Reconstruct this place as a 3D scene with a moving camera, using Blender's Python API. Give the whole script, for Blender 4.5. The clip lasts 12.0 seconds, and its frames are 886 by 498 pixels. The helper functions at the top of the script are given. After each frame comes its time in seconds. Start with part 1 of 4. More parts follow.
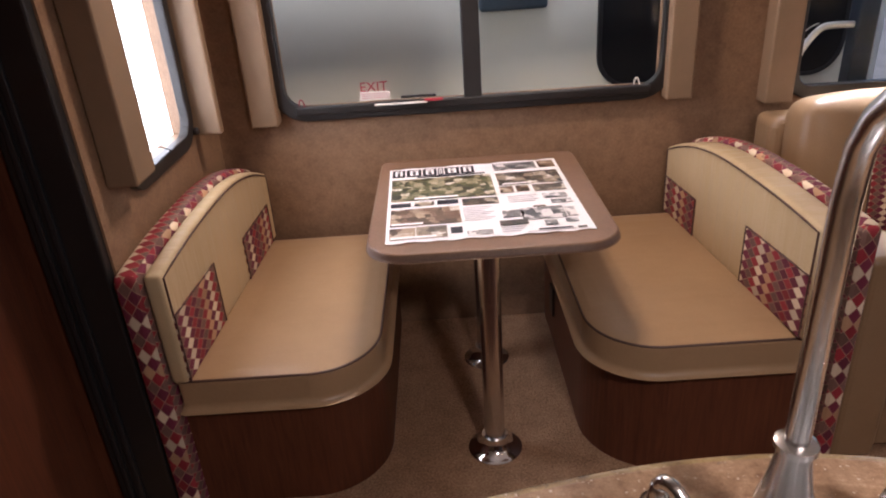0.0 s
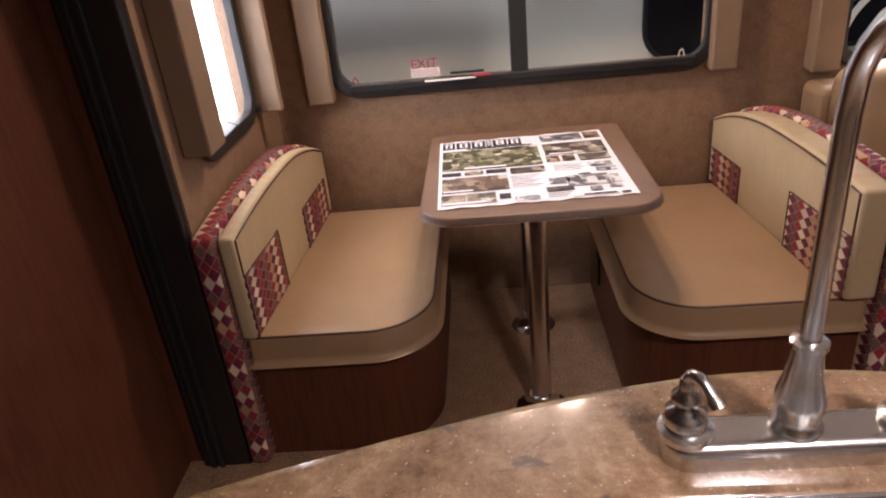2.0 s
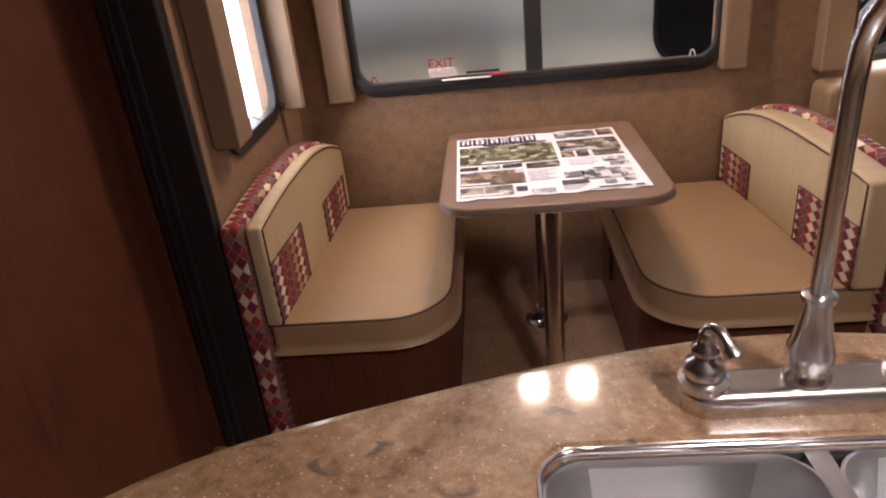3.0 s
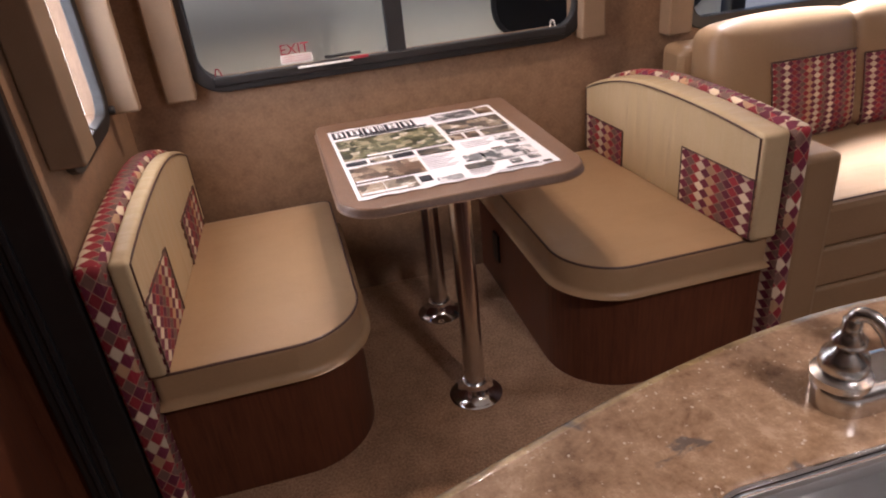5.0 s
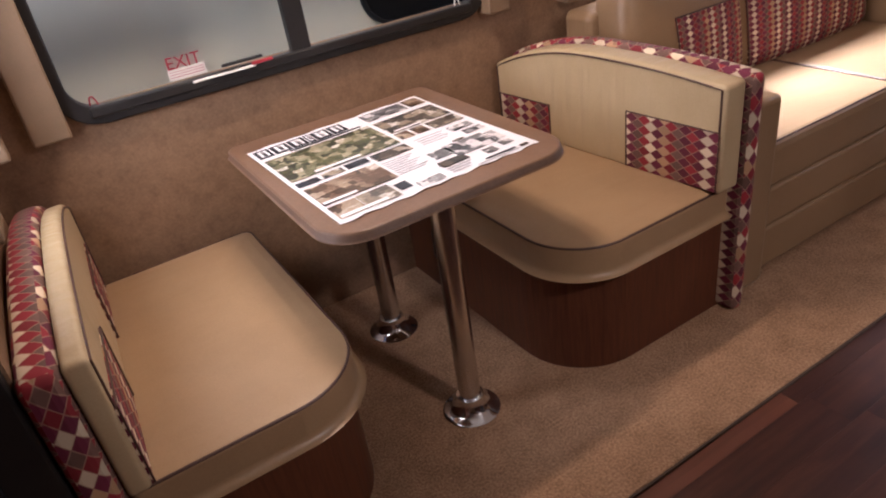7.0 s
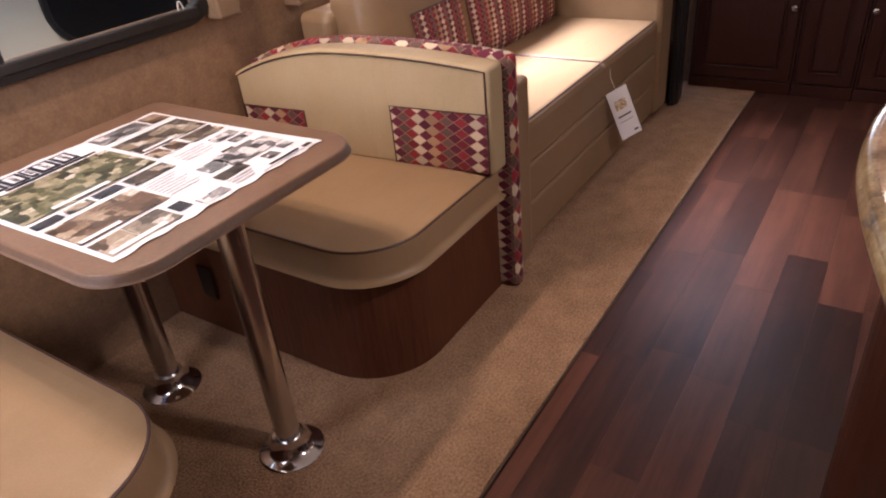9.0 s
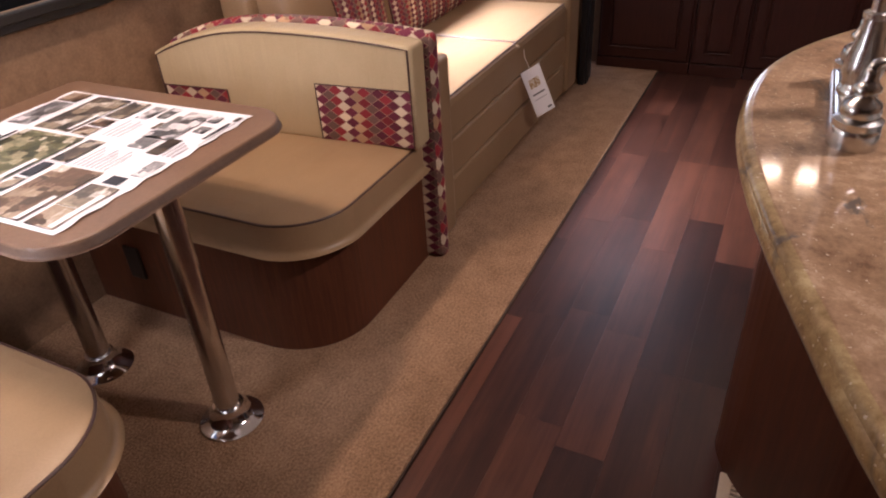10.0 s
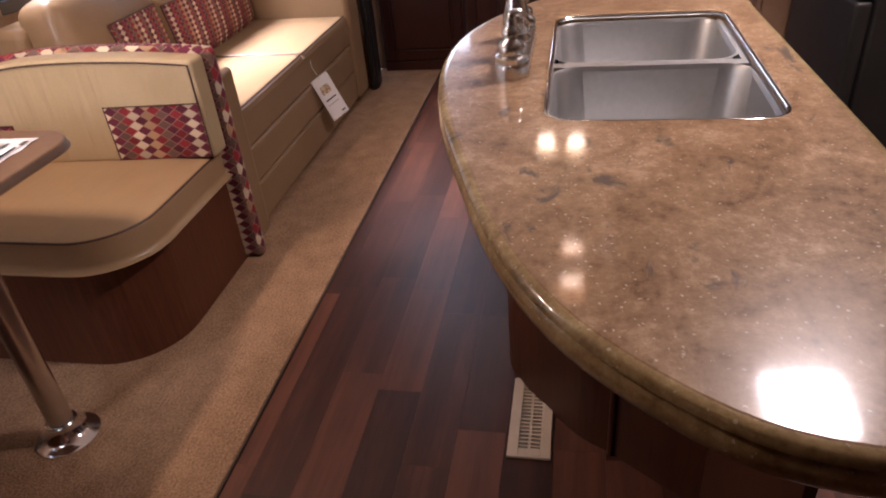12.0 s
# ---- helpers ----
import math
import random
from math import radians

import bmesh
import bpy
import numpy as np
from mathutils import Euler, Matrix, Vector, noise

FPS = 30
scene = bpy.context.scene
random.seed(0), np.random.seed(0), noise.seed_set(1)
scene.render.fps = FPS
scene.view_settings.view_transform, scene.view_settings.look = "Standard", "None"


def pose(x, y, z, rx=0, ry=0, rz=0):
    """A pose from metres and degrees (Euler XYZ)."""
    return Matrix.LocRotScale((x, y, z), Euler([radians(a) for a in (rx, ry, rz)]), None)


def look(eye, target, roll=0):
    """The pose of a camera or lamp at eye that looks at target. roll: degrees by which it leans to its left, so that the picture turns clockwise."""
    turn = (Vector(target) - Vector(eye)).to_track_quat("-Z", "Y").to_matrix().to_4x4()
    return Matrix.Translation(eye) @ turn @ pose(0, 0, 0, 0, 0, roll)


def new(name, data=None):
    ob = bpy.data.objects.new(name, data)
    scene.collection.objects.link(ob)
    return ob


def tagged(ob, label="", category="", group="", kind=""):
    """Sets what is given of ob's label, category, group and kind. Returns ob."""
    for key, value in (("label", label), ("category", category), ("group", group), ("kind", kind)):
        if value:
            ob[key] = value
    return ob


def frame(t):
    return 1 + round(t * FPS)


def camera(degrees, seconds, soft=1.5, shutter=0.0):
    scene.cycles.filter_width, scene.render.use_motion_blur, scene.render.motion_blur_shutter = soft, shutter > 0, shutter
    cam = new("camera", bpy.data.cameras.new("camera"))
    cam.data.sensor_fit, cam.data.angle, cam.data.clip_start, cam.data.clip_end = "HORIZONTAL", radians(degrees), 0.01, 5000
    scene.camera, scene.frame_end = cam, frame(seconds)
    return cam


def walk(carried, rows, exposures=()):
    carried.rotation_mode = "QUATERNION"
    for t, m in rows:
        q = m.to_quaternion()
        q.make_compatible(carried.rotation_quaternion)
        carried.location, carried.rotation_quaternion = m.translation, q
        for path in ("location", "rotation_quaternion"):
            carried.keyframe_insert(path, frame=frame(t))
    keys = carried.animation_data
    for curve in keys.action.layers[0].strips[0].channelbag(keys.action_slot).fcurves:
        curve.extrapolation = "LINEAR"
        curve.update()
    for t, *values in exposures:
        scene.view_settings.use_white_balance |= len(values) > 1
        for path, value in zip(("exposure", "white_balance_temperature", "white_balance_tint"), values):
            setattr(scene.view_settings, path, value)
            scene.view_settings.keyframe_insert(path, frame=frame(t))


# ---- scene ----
cam = camera(65.8, 12.0, 2.0)
PATH = [
    (0, (-0.081, 1.165, 1.442), (-0.098, 2.969, 0.579), -3.99),
    (0.5, (-0.115, 1.176, 1.420), (-0.125, 2.975, 0.546), -3.83),
    (1, (-0.145, 1.177, 1.437), (-0.132, 2.966, 0.543), -3.74),
    (1.5, (-0.138, 1.138, 1.431), (-0.194, 2.922, 0.529), -4.46),
    (2, (-0.096, 1.049, 1.435), (-0.246, 2.834, 0.547), -6.09),
    (2.5, (-0.086, 0.990, 1.432), (-0.310, 2.779, 0.567), -7.97),
    (3, (-0.128, 0.972, 1.422), (-0.296, 2.767, 0.556), -6.12),
    (3.5, (-0.215, 0.999, 1.416), (-0.227, 2.813, 0.574), -4.95),
    (5.5, (-0.409, 1.263, 1.376), (-0.008, 2.955, 0.387), -6.22),
    (6, (-0.466, 1.344, 1.374), (-0.035, 3.013, 0.359), -6.11),
    (6.5, (-0.569, 1.430, 1.383), (0.045, 3.055, 0.390), -6.40),
    (7, (-0.656, 1.518, 1.366), (0.153, 3.039, 0.349), -9.00),
    (7.5, (-0.637, 1.559, 1.345), (0.311, 2.969, 0.290), -7.93),
    (9.5, (-0.769, 1.735, 1.266), (0.686, 2.604, 0.205), -5.02),
    (10, (-0.818, 1.688, 1.290), (0.663, 2.469, 0.197), -3.68),
    (10.5, (-0.880, 1.655, 1.290), (0.699, 2.308, 0.250), -4.78),
    (11, (-0.902, 1.607, 1.298), (0.753, 2.125, 0.301), -3.91),
    (11.5, (-0.958, 1.542, 1.306), (0.710, 1.940, 0.276), -3.53),
    (12, (-1.026, 1.487, 1.285), (0.625, 1.860, 0.218), -5.55),
]
walk(cam, [(t, look(eye, target, roll)) for t, eye, target, roll in PATH], [(0, 0.04, 5700, 22), (3.5, 0.04, 5800, 22), (6.5, 0.08, 5650, 22), (12, 0.30, 5950, 26)])


# ---- world and light ----
world = bpy.data.worlds.new("world")
scene.world = world
world.use_nodes = True
_wn = world.node_tree.nodes
_sky = _wn.new("ShaderNodeTexSky")
_sky.sky_type = "NISHITA"
_sky.sun_disc = False
_sky.sun_elevation = radians(48)
_sky.sun_rotation = radians(194)
world.node_tree.links.new(_sky.outputs[0], _wn["Background"].inputs[0])
_wn["Background"].inputs[1].default_value = 0.15


def lamp(name, kind, energy, m, color=(1, 1, 1), **more):
    data = bpy.data.lights.new(name, kind)
    data.energy, data.color = energy, color
    if kind == "AREA":
        data.shape = "RECTANGLE"
        data.size, data.size_y = more["size"]
    elif kind == "SUN":
        data.angle = radians(more["angle"])
    else:
        data.shadow_soft_size = more["radius"]
    ob = new(name, data)
    ob.matrix_world = m
    return ob


lamp("sun", "SUN", 3.6, look((-2, -5, 9), (0, 3, 0)), (1.0, 0.97, 0.92), angle=15)
sofa_day = lamp("sofa_window_daylight", "AREA", 14, look((1.72, 3.555, 1.50), (1.68, 2.92, 0.47)), (1.0, 0.97, 0.92), size=(1.10, 0.22))
sofa_day.data.spread = radians(46)
lamp("end_window_daylight", "AREA", 7.5, look((-0.905, 3.005, 1.245), (0.2, 3.005, 1.245)), (1.0, 0.97, 0.92), size=(0.46, 0.76))
far_day = lamp("far_window_daylight", "AREA", 3.4, look((2.985, 2.36, 1.45), (0.9, 2.0, 0.2)), (0.90, 0.95, 1.0), size=(0.48, 0.54))
WARM = (1.0, 0.76, 0.52)

# ---- materials ----


def nodes_of(name):
    m = bpy.data.materials.new(name)
    m.use_nodes = True
    t = m.node_tree
    return m, t, t.nodes["Principled BSDF"]


def link(t, a, b):
    t.links.new(a, b)


def ramp(t, stops):
    r = t.nodes.new("ShaderNodeValToRGB")
    e = r.color_ramp.elements
    while len(e) < len(stops):
        e.new(0.5)
    for k, (p, c) in enumerate(stops):
        e[k].position, e[k].color = p, (*c, 1)
    return r


def noise_tex(t, coord, scale, detail=4, rough=0.55, stretch=None, distortion=0.0):
    n = t.nodes.new("ShaderNodeTexNoise")
    n.inputs["Scale"].default_value, n.inputs["Detail"].default_value = scale, detail
    n.inputs["Roughness"].default_value, n.inputs["Distortion"].default_value = rough, distortion
    if stretch:
        mp = t.nodes.new("ShaderNodeMapping")
        mp.inputs["Scale"].default_value = stretch
        link(t, coord, mp.inputs[0])
        coord = mp.outputs[0]
    link(t, coord, n.inputs["Vector"])
    return n


def bump_to(t, b, height, strength, distance):
    bp = t.nodes.new("ShaderNodeBump")
    bp.inputs["Strength"].default_value, bp.inputs["Distance"].default_value = strength, distance
    link(t, height, bp.inputs["Height"])
    link(t, bp.outputs[0], b.inputs["Normal"])
    return bp


def surf(name, c1, c2, scale=8, fine=120, rough=0.5, rough_var=0.08, metal=0.0, bump=0.15, dist=0.002, stretch=None, mix=0.4, spec=0.5, coat=0.0, folds=0.0):
    """Two scales of variation: broad tone and fine grain, with relief."""
    m, t, b = nodes_of(name)
    co = t.nodes.new("ShaderNodeTexCoord").outputs["Object"]
    big, small = noise_tex(t, co, scale, 5, 0.6, stretch), noise_tex(t, co, fine, 3, 0.6, stretch)
    mixer = t.nodes.new("ShaderNodeMix")
    mixer.inputs["Factor"].default_value = mix
    link(t, big.outputs["Fac"], mixer.inputs["A"])
    link(t, small.outputs["Fac"], mixer.inputs["B"])
    r = ramp(t, [(0.32, c1), (0.68, c2)])
    link(t, mixer.outputs["Result"], r.inputs[0])
    link(t, r.outputs[0], b.inputs["Base Color"])
    rr = t.nodes.new("ShaderNodeMapRange")
    rr.inputs["To Min"].default_value, rr.inputs["To Max"].default_value = max(0.02, rough - rough_var), rough + rough_var
    link(t, big.outputs["Fac"], rr.inputs["Value"])
    link(t, rr.outputs[0], b.inputs["Roughness"])
    b.inputs["Metallic"].default_value = metal
    b.inputs["Specular IOR Level"].default_value = spec
    b.inputs["Coat Weight"].default_value = coat
    b.inputs["Coat Roughness"].default_value = 0.1
    if bump:
        height = small.outputs["Fac"]
        if folds:
            soft = noise_tex(t, co, 9, 2, 0.4, (1.0, 3.4, 0.28), 0.4)
            height = math_node(t, "ADD", math_node(t, "MULTIPLY", soft.outputs["Fac"], folds), height)
        bump_to(t, b, height, bump, dist)
    return m


def plain(name, c, rough=0.5, metal=0.0, spec=0.5):
    m, t, b = nodes_of(name)
    b.inputs["Base Color"].default_value = (*c, 1)
    b.inputs["Roughness"].default_value, b.inputs["Metallic"].default_value = rough, metal
    b.inputs["Specular IOR Level"].default_value = spec
    return m


def glow(name, c, strength):
    m, t, b = nodes_of(name)
    b.inputs["Base Color"].default_value = (*c, 1)
    b.inputs["Emission Color"].default_value = (*c, 1)
    b.inputs["Emission Strength"].default_value = strength
    return m


def math_node(t, op, a, b=None):
    n = t.nodes.new("ShaderNodeMath")
    n.operation = op
    for k, v in enumerate((a, b)):
        if v is None:
            continue
        if isinstance(v, (int, float)):
            n.inputs[k].default_value = v
        else:
            link(t, v, n.inputs[k])
    return n.outputs[0]


def diamond_fabric(name, wide, high):
    """Woven diamonds in columns of red, plum, taupe, sand and cream, on a UV laid out in metres."""
    m, t, b = nodes_of(name)
    uv = t.nodes.new("ShaderNodeTexCoord").outputs["UV"]
    sep = t.nodes.new("ShaderNodeSeparateXYZ")
    link(t, uv, sep.inputs[0])
    u = math_node(t, "DIVIDE", sep.outputs[0], wide)
    v = math_node(t, "DIVIDE", sep.outputs[1], high)
    a, c = math_node(t, "ADD", u, v), math_node(t, "SUBTRACT", u, v)
    fa, fc = math_node(t, "FLOOR", a), math_node(t, "FLOOR", c)
    column, row = math_node(t, "ADD", fa, fc), math_node(t, "SUBTRACT", fa, fc)
    comb2 = t.nodes.new("ShaderNodeCombineXYZ")
    link(t, column, comb2.inputs[0])
    link(t, row, comb2.inputs[1])
    wn2 = t.nodes.new("ShaderNodeTexWhiteNoise")
    wn2.noise_dimensions = "2D"
    link(t, comb2.outputs[0], wn2.inputs["Vector"])
    order = math_node(t, "FLOORED_MODULO", column, 12.0)
    pick = math_node(t, "DIVIDE", math_node(t, "ADD", order, 0.5), 12.0)
    plum, crimson, taupe, cream, sand = (0.13, 0.014, 0.036), (0.25, 0.018, 0.026), (0.155, 0.082, 0.062), (0.64, 0.52, 0.37), (0.42, 0.25, 0.135)
    r = ramp(t, [(k / 12.0, c_) for k, c_ in enumerate((crimson, taupe, plum, cream, plum, crimson, plum, taupe, crimson, sand, plum, cream))])
    r.color_ramp.interpolation = "CONSTANT"
    link(t, pick, r.inputs[0])
    hue = t.nodes.new("ShaderNodeHueSaturation")
    link(t, r.outputs[0], hue.inputs["Color"])
    link(t, math_node(t, "ADD", math_node(t, "MULTIPLY", wn2.outputs["Value"], 0.5), 0.75), hue.inputs["Value"])
    edge = math_node(t, "MINIMUM", math_node(t, "PINGPONG", a, 0.5), math_node(t, "PINGPONG", c, 0.5))
    line = math_node(t, "LESS_THAN", edge, 0.045)
    mixer = t.nodes.new("ShaderNodeMix")
    mixer.data_type = "RGBA"
    link(t, math_node(t, "MULTIPLY", line, 0.55), mixer.inputs["Factor"])
    link(t, hue.outputs[0], mixer.inputs["A"])
    mixer.inputs["B"].default_value = (0.42, 0.27, 0.18, 1)
    link(t, mixer.outputs["Result"], b.inputs["Base Color"])
    b.inputs["Roughness"].default_value = 0.8
    weave = noise_tex(t, uv, 900, 2)
    bump_to(t, b, weave.outputs["Fac"], 0.3, 0.001)
    return m


def wood(name, dark, light, along, rough=0.35, scale=6, island=False, coat=0.0):
    """Grained wood: stretched noise along one axis."""
    m, t, b = nodes_of(name)
    co = t.nodes.new("ShaderNodeTexCoord").outputs["Object"]
    st = [14.0, 14.0, 14.0]
    st[along] = 1.0
    grain = noise_tex(t, co, scale, 6, 0.62, tuple(st), 0.6)
    broad = noise_tex(t, co, 2.2, 3, 0.5)
    mixer = t.nodes.new("ShaderNodeMix")
    mixer.inputs["Factor"].default_value = 0.35
    link(t, grain.outputs["Fac"], mixer.inputs["A"])
    link(t, broad.outputs["Fac"], mixer.inputs["B"])
    fac = mixer.outputs["Result"]
    if island:
        info = t.nodes.new("ShaderNodeObjectInfo")
        fac = math_node(t, "ADD", math_node(t, "MULTIPLY", fac, 0.52), math_node(t, "MULTIPLY", info.outputs["Random"], 0.44))
    mid = tuple((p + q) / 2 for p, q in zip(dark, light))
    r = ramp(t, [(0.28, dark), (0.5, mid), (0.74, light)])
    link(t, fac, r.inputs[0])
    link(t, r.outputs[0], b.inputs["Base Color"])
    rr = t.nodes.new("ShaderNodeMapRange")
    rr.inputs["To Min"].default_value, rr.inputs["To Max"].default_value = rough - 0.08, rough + 0.1
    link(t, grain.outputs["Fac"], rr.inputs["Value"])
    link(t, rr.outputs[0], b.inputs["Roughness"])
    b.inputs["Coat Weight"].default_value = coat
    b.inputs["Specular IOR Level"].default_value = 0.3
    bump_to(t, b, grain.outputs["Fac"], 0.12, 0.001)
    return m


def plank_wood(name):
    """Dark reddish walnut plank: broad strips along the length, fine grain, a tone of its own for each plank."""
    m, t, b = nodes_of(name)
    co = t.nodes.new("ShaderNodeTexCoord").outputs["Object"]
    info = t.nodes.new("ShaderNodeObjectInfo")
    comb = t.nodes.new("ShaderNodeCombineXYZ")
    link(t, math_node(t, "MULTIPLY", info.outputs["Random"], 37.0), comb.inputs[0])
    link(t, math_node(t, "MULTIPLY", info.outputs["Random"], 91.0), comb.inputs[1])
    add = t.nodes.new("ShaderNodeVectorMath")
    link(t, co, add.inputs[0])
    link(t, comb.outputs[0], add.inputs[1])
    own = add.outputs[0]
    strips = noise_tex(t, own, 1.0, 2, 0.5, (0.9, 17.0, 1.0), 0.5)
    grain = noise_tex(t, own, 1.0, 6, 0.65, (5.0, 95.0, 5.0), 0.8)
    cloud = noise_tex(t, own, 7.0, 3, 0.5, (1.0, 2.0, 1.0))
    f = math_node(t, "ADD", math_node(t, "MULTIPLY", strips.outputs["Fac"], 0.36), math_node(t, "MULTIPLY", grain.outputs["Fac"], 0.20))
    f = math_node(t, "ADD", f, math_node(t, "MULTIPLY", cloud.outputs["Fac"], 0.16))
    f = math_node(t, "ADD", f, math_node(t, "MULTIPLY", info.outputs["Random"], 0.25))
    r = ramp(t, [(0.32, (0.030, 0.0108, 0.0070)), (0.46, (0.060, 0.0210, 0.0128)), (0.64, (0.135, 0.049, 0.028))])
    link(t, f, r.inputs[0])
    link(t, r.outputs[0], b.inputs["Base Color"])
    rr = t.nodes.new("ShaderNodeMapRange")
    rr.inputs["To Min"].default_value, rr.inputs["To Max"].default_value = 0.30, 0.46
    link(t, grain.outputs["Fac"], rr.inputs["Value"])
    link(t, rr.outputs[0], b.inputs["Roughness"])
    b.inputs["Specular IOR Level"].default_value = 0.4
    bump_to(t, b, grain.outputs["Fac"], 0.10, 0.0008)
    return m


def stone_top(name, tint=(1.0, 1.0, 1.0)):
    """Polished brown solid-surface top: mottled tan, pale chips and soft dark smudges."""
    m, t, b = nodes_of(name)
    co = t.nodes.new("ShaderNodeTexCoord").outputs["Object"]
    big, mid_n, fine = noise_tex(t, co, 11, 6, 0.68, None, 0.9), noise_tex(t, co, 60, 6, 0.75), noise_tex(t, co, 210, 2, 0.5)
    mixer = t.nodes.new("ShaderNodeMix")
    mixer.inputs["Factor"].default_value = 0.5
    link(t, big.outputs["Fac"], mixer.inputs["A"])
    link(t, mid_n.outputs["Fac"], mixer.inputs["B"])
    stops = [(0.36, (0.120, 0.064, 0.033)), (0.44, (0.215, 0.126, 0.068)), (0.54, (0.310, 0.194, 0.111)), (0.63, (0.44, 0.300, 0.192))]
    r = ramp(t, [(at_, tuple(v * k for v, k in zip(c_, tint))) for at_, c_ in stops])
    link(t, mixer.outputs["Result"], r.inputs[0])
    vor = t.nodes.new("ShaderNodeTexVoronoi")
    vor.inputs["Scale"].default_value = 120
    link(t, co, vor.inputs["Vector"])
    chip = math_node(t, "MULTIPLY", math_node(t, "LESS_THAN", vor.outputs["Distance"], 0.22), math_node(t, "GREATER_THAN", fine.outputs["Fac"], 0.56))
    m1 = t.nodes.new("ShaderNodeMix")
    m1.data_type = "RGBA"
    link(t, math_node(t, "MULTIPLY", chip, 0.55), m1.inputs["Factor"])
    link(t, r.outputs[0], m1.inputs["A"])
    m1.inputs["B"].default_value = (0.68, 0.57, 0.46, 1)
    smudge = noise_tex(t, co, 12, 4, 0.60, (0.8, 1.6, 1.0), 0.7)
    sr = t.nodes.new("ShaderNodeMapRange")
    sr.inputs["From Min"].default_value, sr.inputs["From Max"].default_value = 0.625, 0.685
    link(t, smudge.outputs["Fac"], sr.inputs["Value"])
    m2 = t.nodes.new("ShaderNodeMix")
    m2.data_type = "RGBA"
    link(t, math_node(t, "MULTIPLY", sr.outputs[0], 0.8), m2.inputs["Factor"])
    link(t, m1.outputs["Result"], m2.inputs["A"])
    m2.inputs["B"].default_value = (0.075, 0.065, 0.06, 1)
    link(t, m2.outputs["Result"], b.inputs["Base Color"])
    b.inputs["Roughness"].default_value = 0.30
    b.inputs["Specular IOR Level"].default_value = 0.16
    b.inputs["Coat Weight"].default_value = 0.85
    b.inputs["Coat Roughness"].default_value = 0.075
    bump_to(t, b, mid_n.outputs["Fac"], 0.02, 0.001)
    return m


def printed_photo(name, c1, c2, c3, scale):
    """A small printed photograph: blocks of furniture-like patches in ink, softened by noise."""
    m, t, b = nodes_of(name)
    co = t.nodes.new("ShaderNodeTexCoord").outputs["Object"]
    wob = noise_tex(t, co, scale * 2.0, 3, 0.5)
    mp = t.nodes.new("ShaderNodeVectorMath")
    mp.operation = "MULTIPLY_ADD"
    link(t, wob.outputs["Color"], mp.inputs[0])
    mp.inputs[1].default_value = (0.022, 0.016, 0)
    link(t, co, mp.inputs[2])
    vor = t.nodes.new("ShaderNodeTexVoronoi")
    vor.feature = "SMOOTH_F1"
    vor.distance = "CHEBYCHEV"
    vor.inputs["Scale"].default_value = scale * 2.6
    vor.inputs["Smoothness"].default_value = 0.12
    link(t, mp.outputs[0], vor.inputs["Vector"])
    sep = t.nodes.new("ShaderNodeSeparateXYZ")
    link(t, vor.outputs["Color"], sep.inputs[0])
    n = noise_tex(t, co, scale * 5, 4, 0.6, (1, 1.6, 1), 0.3)
    f = math_node(t, "ADD", math_node(t, "MULTIPLY", sep.outputs[0], 0.62), math_node(t, "MULTIPLY", n.outputs["Fac"], 0.40))
    r = ramp(t, [(0.22, c1), (0.5, c2), (0.74, c3), (0.86, (0.78, 0.74, 0.70))])
    link(t, f, r.inputs[0])
    link(t, r.outputs[0], b.inputs["Base Color"])
    b.inputs["Roughness"].default_value = 0.3
    return m


VINYL = surf("tan_vinyl", (0.315, 0.199, 0.104), (0.405, 0.264, 0.142), 4, 260, 0.38, 0.07, bump=0.2, dist=0.001, folds=4.0, spec=0.5)
SOFA_VINYL = surf("sofa_vinyl", (0.235, 0.148, 0.078), (0.305, 0.197, 0.106), 4, 260, 0.40, 0.07, bump=0.2, dist=0.001, folds=7.0, spec=0.45)
CREAM = surf("cream_vinyl", (0.45, 0.335, 0.185), (0.53, 0.405, 0.24), 5, 240, 0.47, 0.06, bump=0.3, dist=0.001, folds=24.0, spec=0.4)
PIPING = plain("brown_piping", (0.075, 0.035, 0.025), 0.5)
FABRIC = diamond_fabric("diamond_fabric", 0.046, 0.032)
PILLOW = diamond_fabric("small_diamond_fabric", 0.030, 0.021)
WALLPAPER = surf("mottled_brown_wallboard", (0.18, 0.102, 0.055), (0.31, 0.19, 0.110), 26, 130, 0.5, 0.08, bump=0.15, mix=0.45)
CHERRY = wood("dark_cherry_wood", (0.055, 0.016, 0.008), (0.15, 0.05, 0.022), 2, 0.46)
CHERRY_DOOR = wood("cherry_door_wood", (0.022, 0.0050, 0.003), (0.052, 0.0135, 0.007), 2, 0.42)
PLANK = plank_wood("walnut_plank")
# the benches' cherry, with the island base's shade put into a darker colour
CHERRY_SHADED = wood("shaded_cherry_wood", (0.030, 0.0085, 0.0045), (0.085, 0.027, 0.012), 2, 0.44)
CARPET = surf("tan_carpet", (0.19, 0.104, 0.055), (0.50, 0.305, 0.180), 12, 150, 0.95, 0.03, bump=0.9, dist=0.009, mix=0.66, spec=0.1)
STONE = stone_top("brown_stone")
# same stone as the slab; olive light on the edge is tinted in
STONE_EDGE_LIT = stone_top("lit_brown_stone_edge", (1.05, 1.18, 0.98))
LAMINATE = surf("brown_laminate", (0.155, 0.085, 0.049), (0.22, 0.128, 0.077), 16, 130, 0.38, 0.06, bump=0.05)
LAMINATE_EDGE = surf("grey_brown_edge", (0.115, 0.066, 0.040), (0.17, 0.10, 0.064), 14, 150, 0.5, 0.05, bump=0.05)
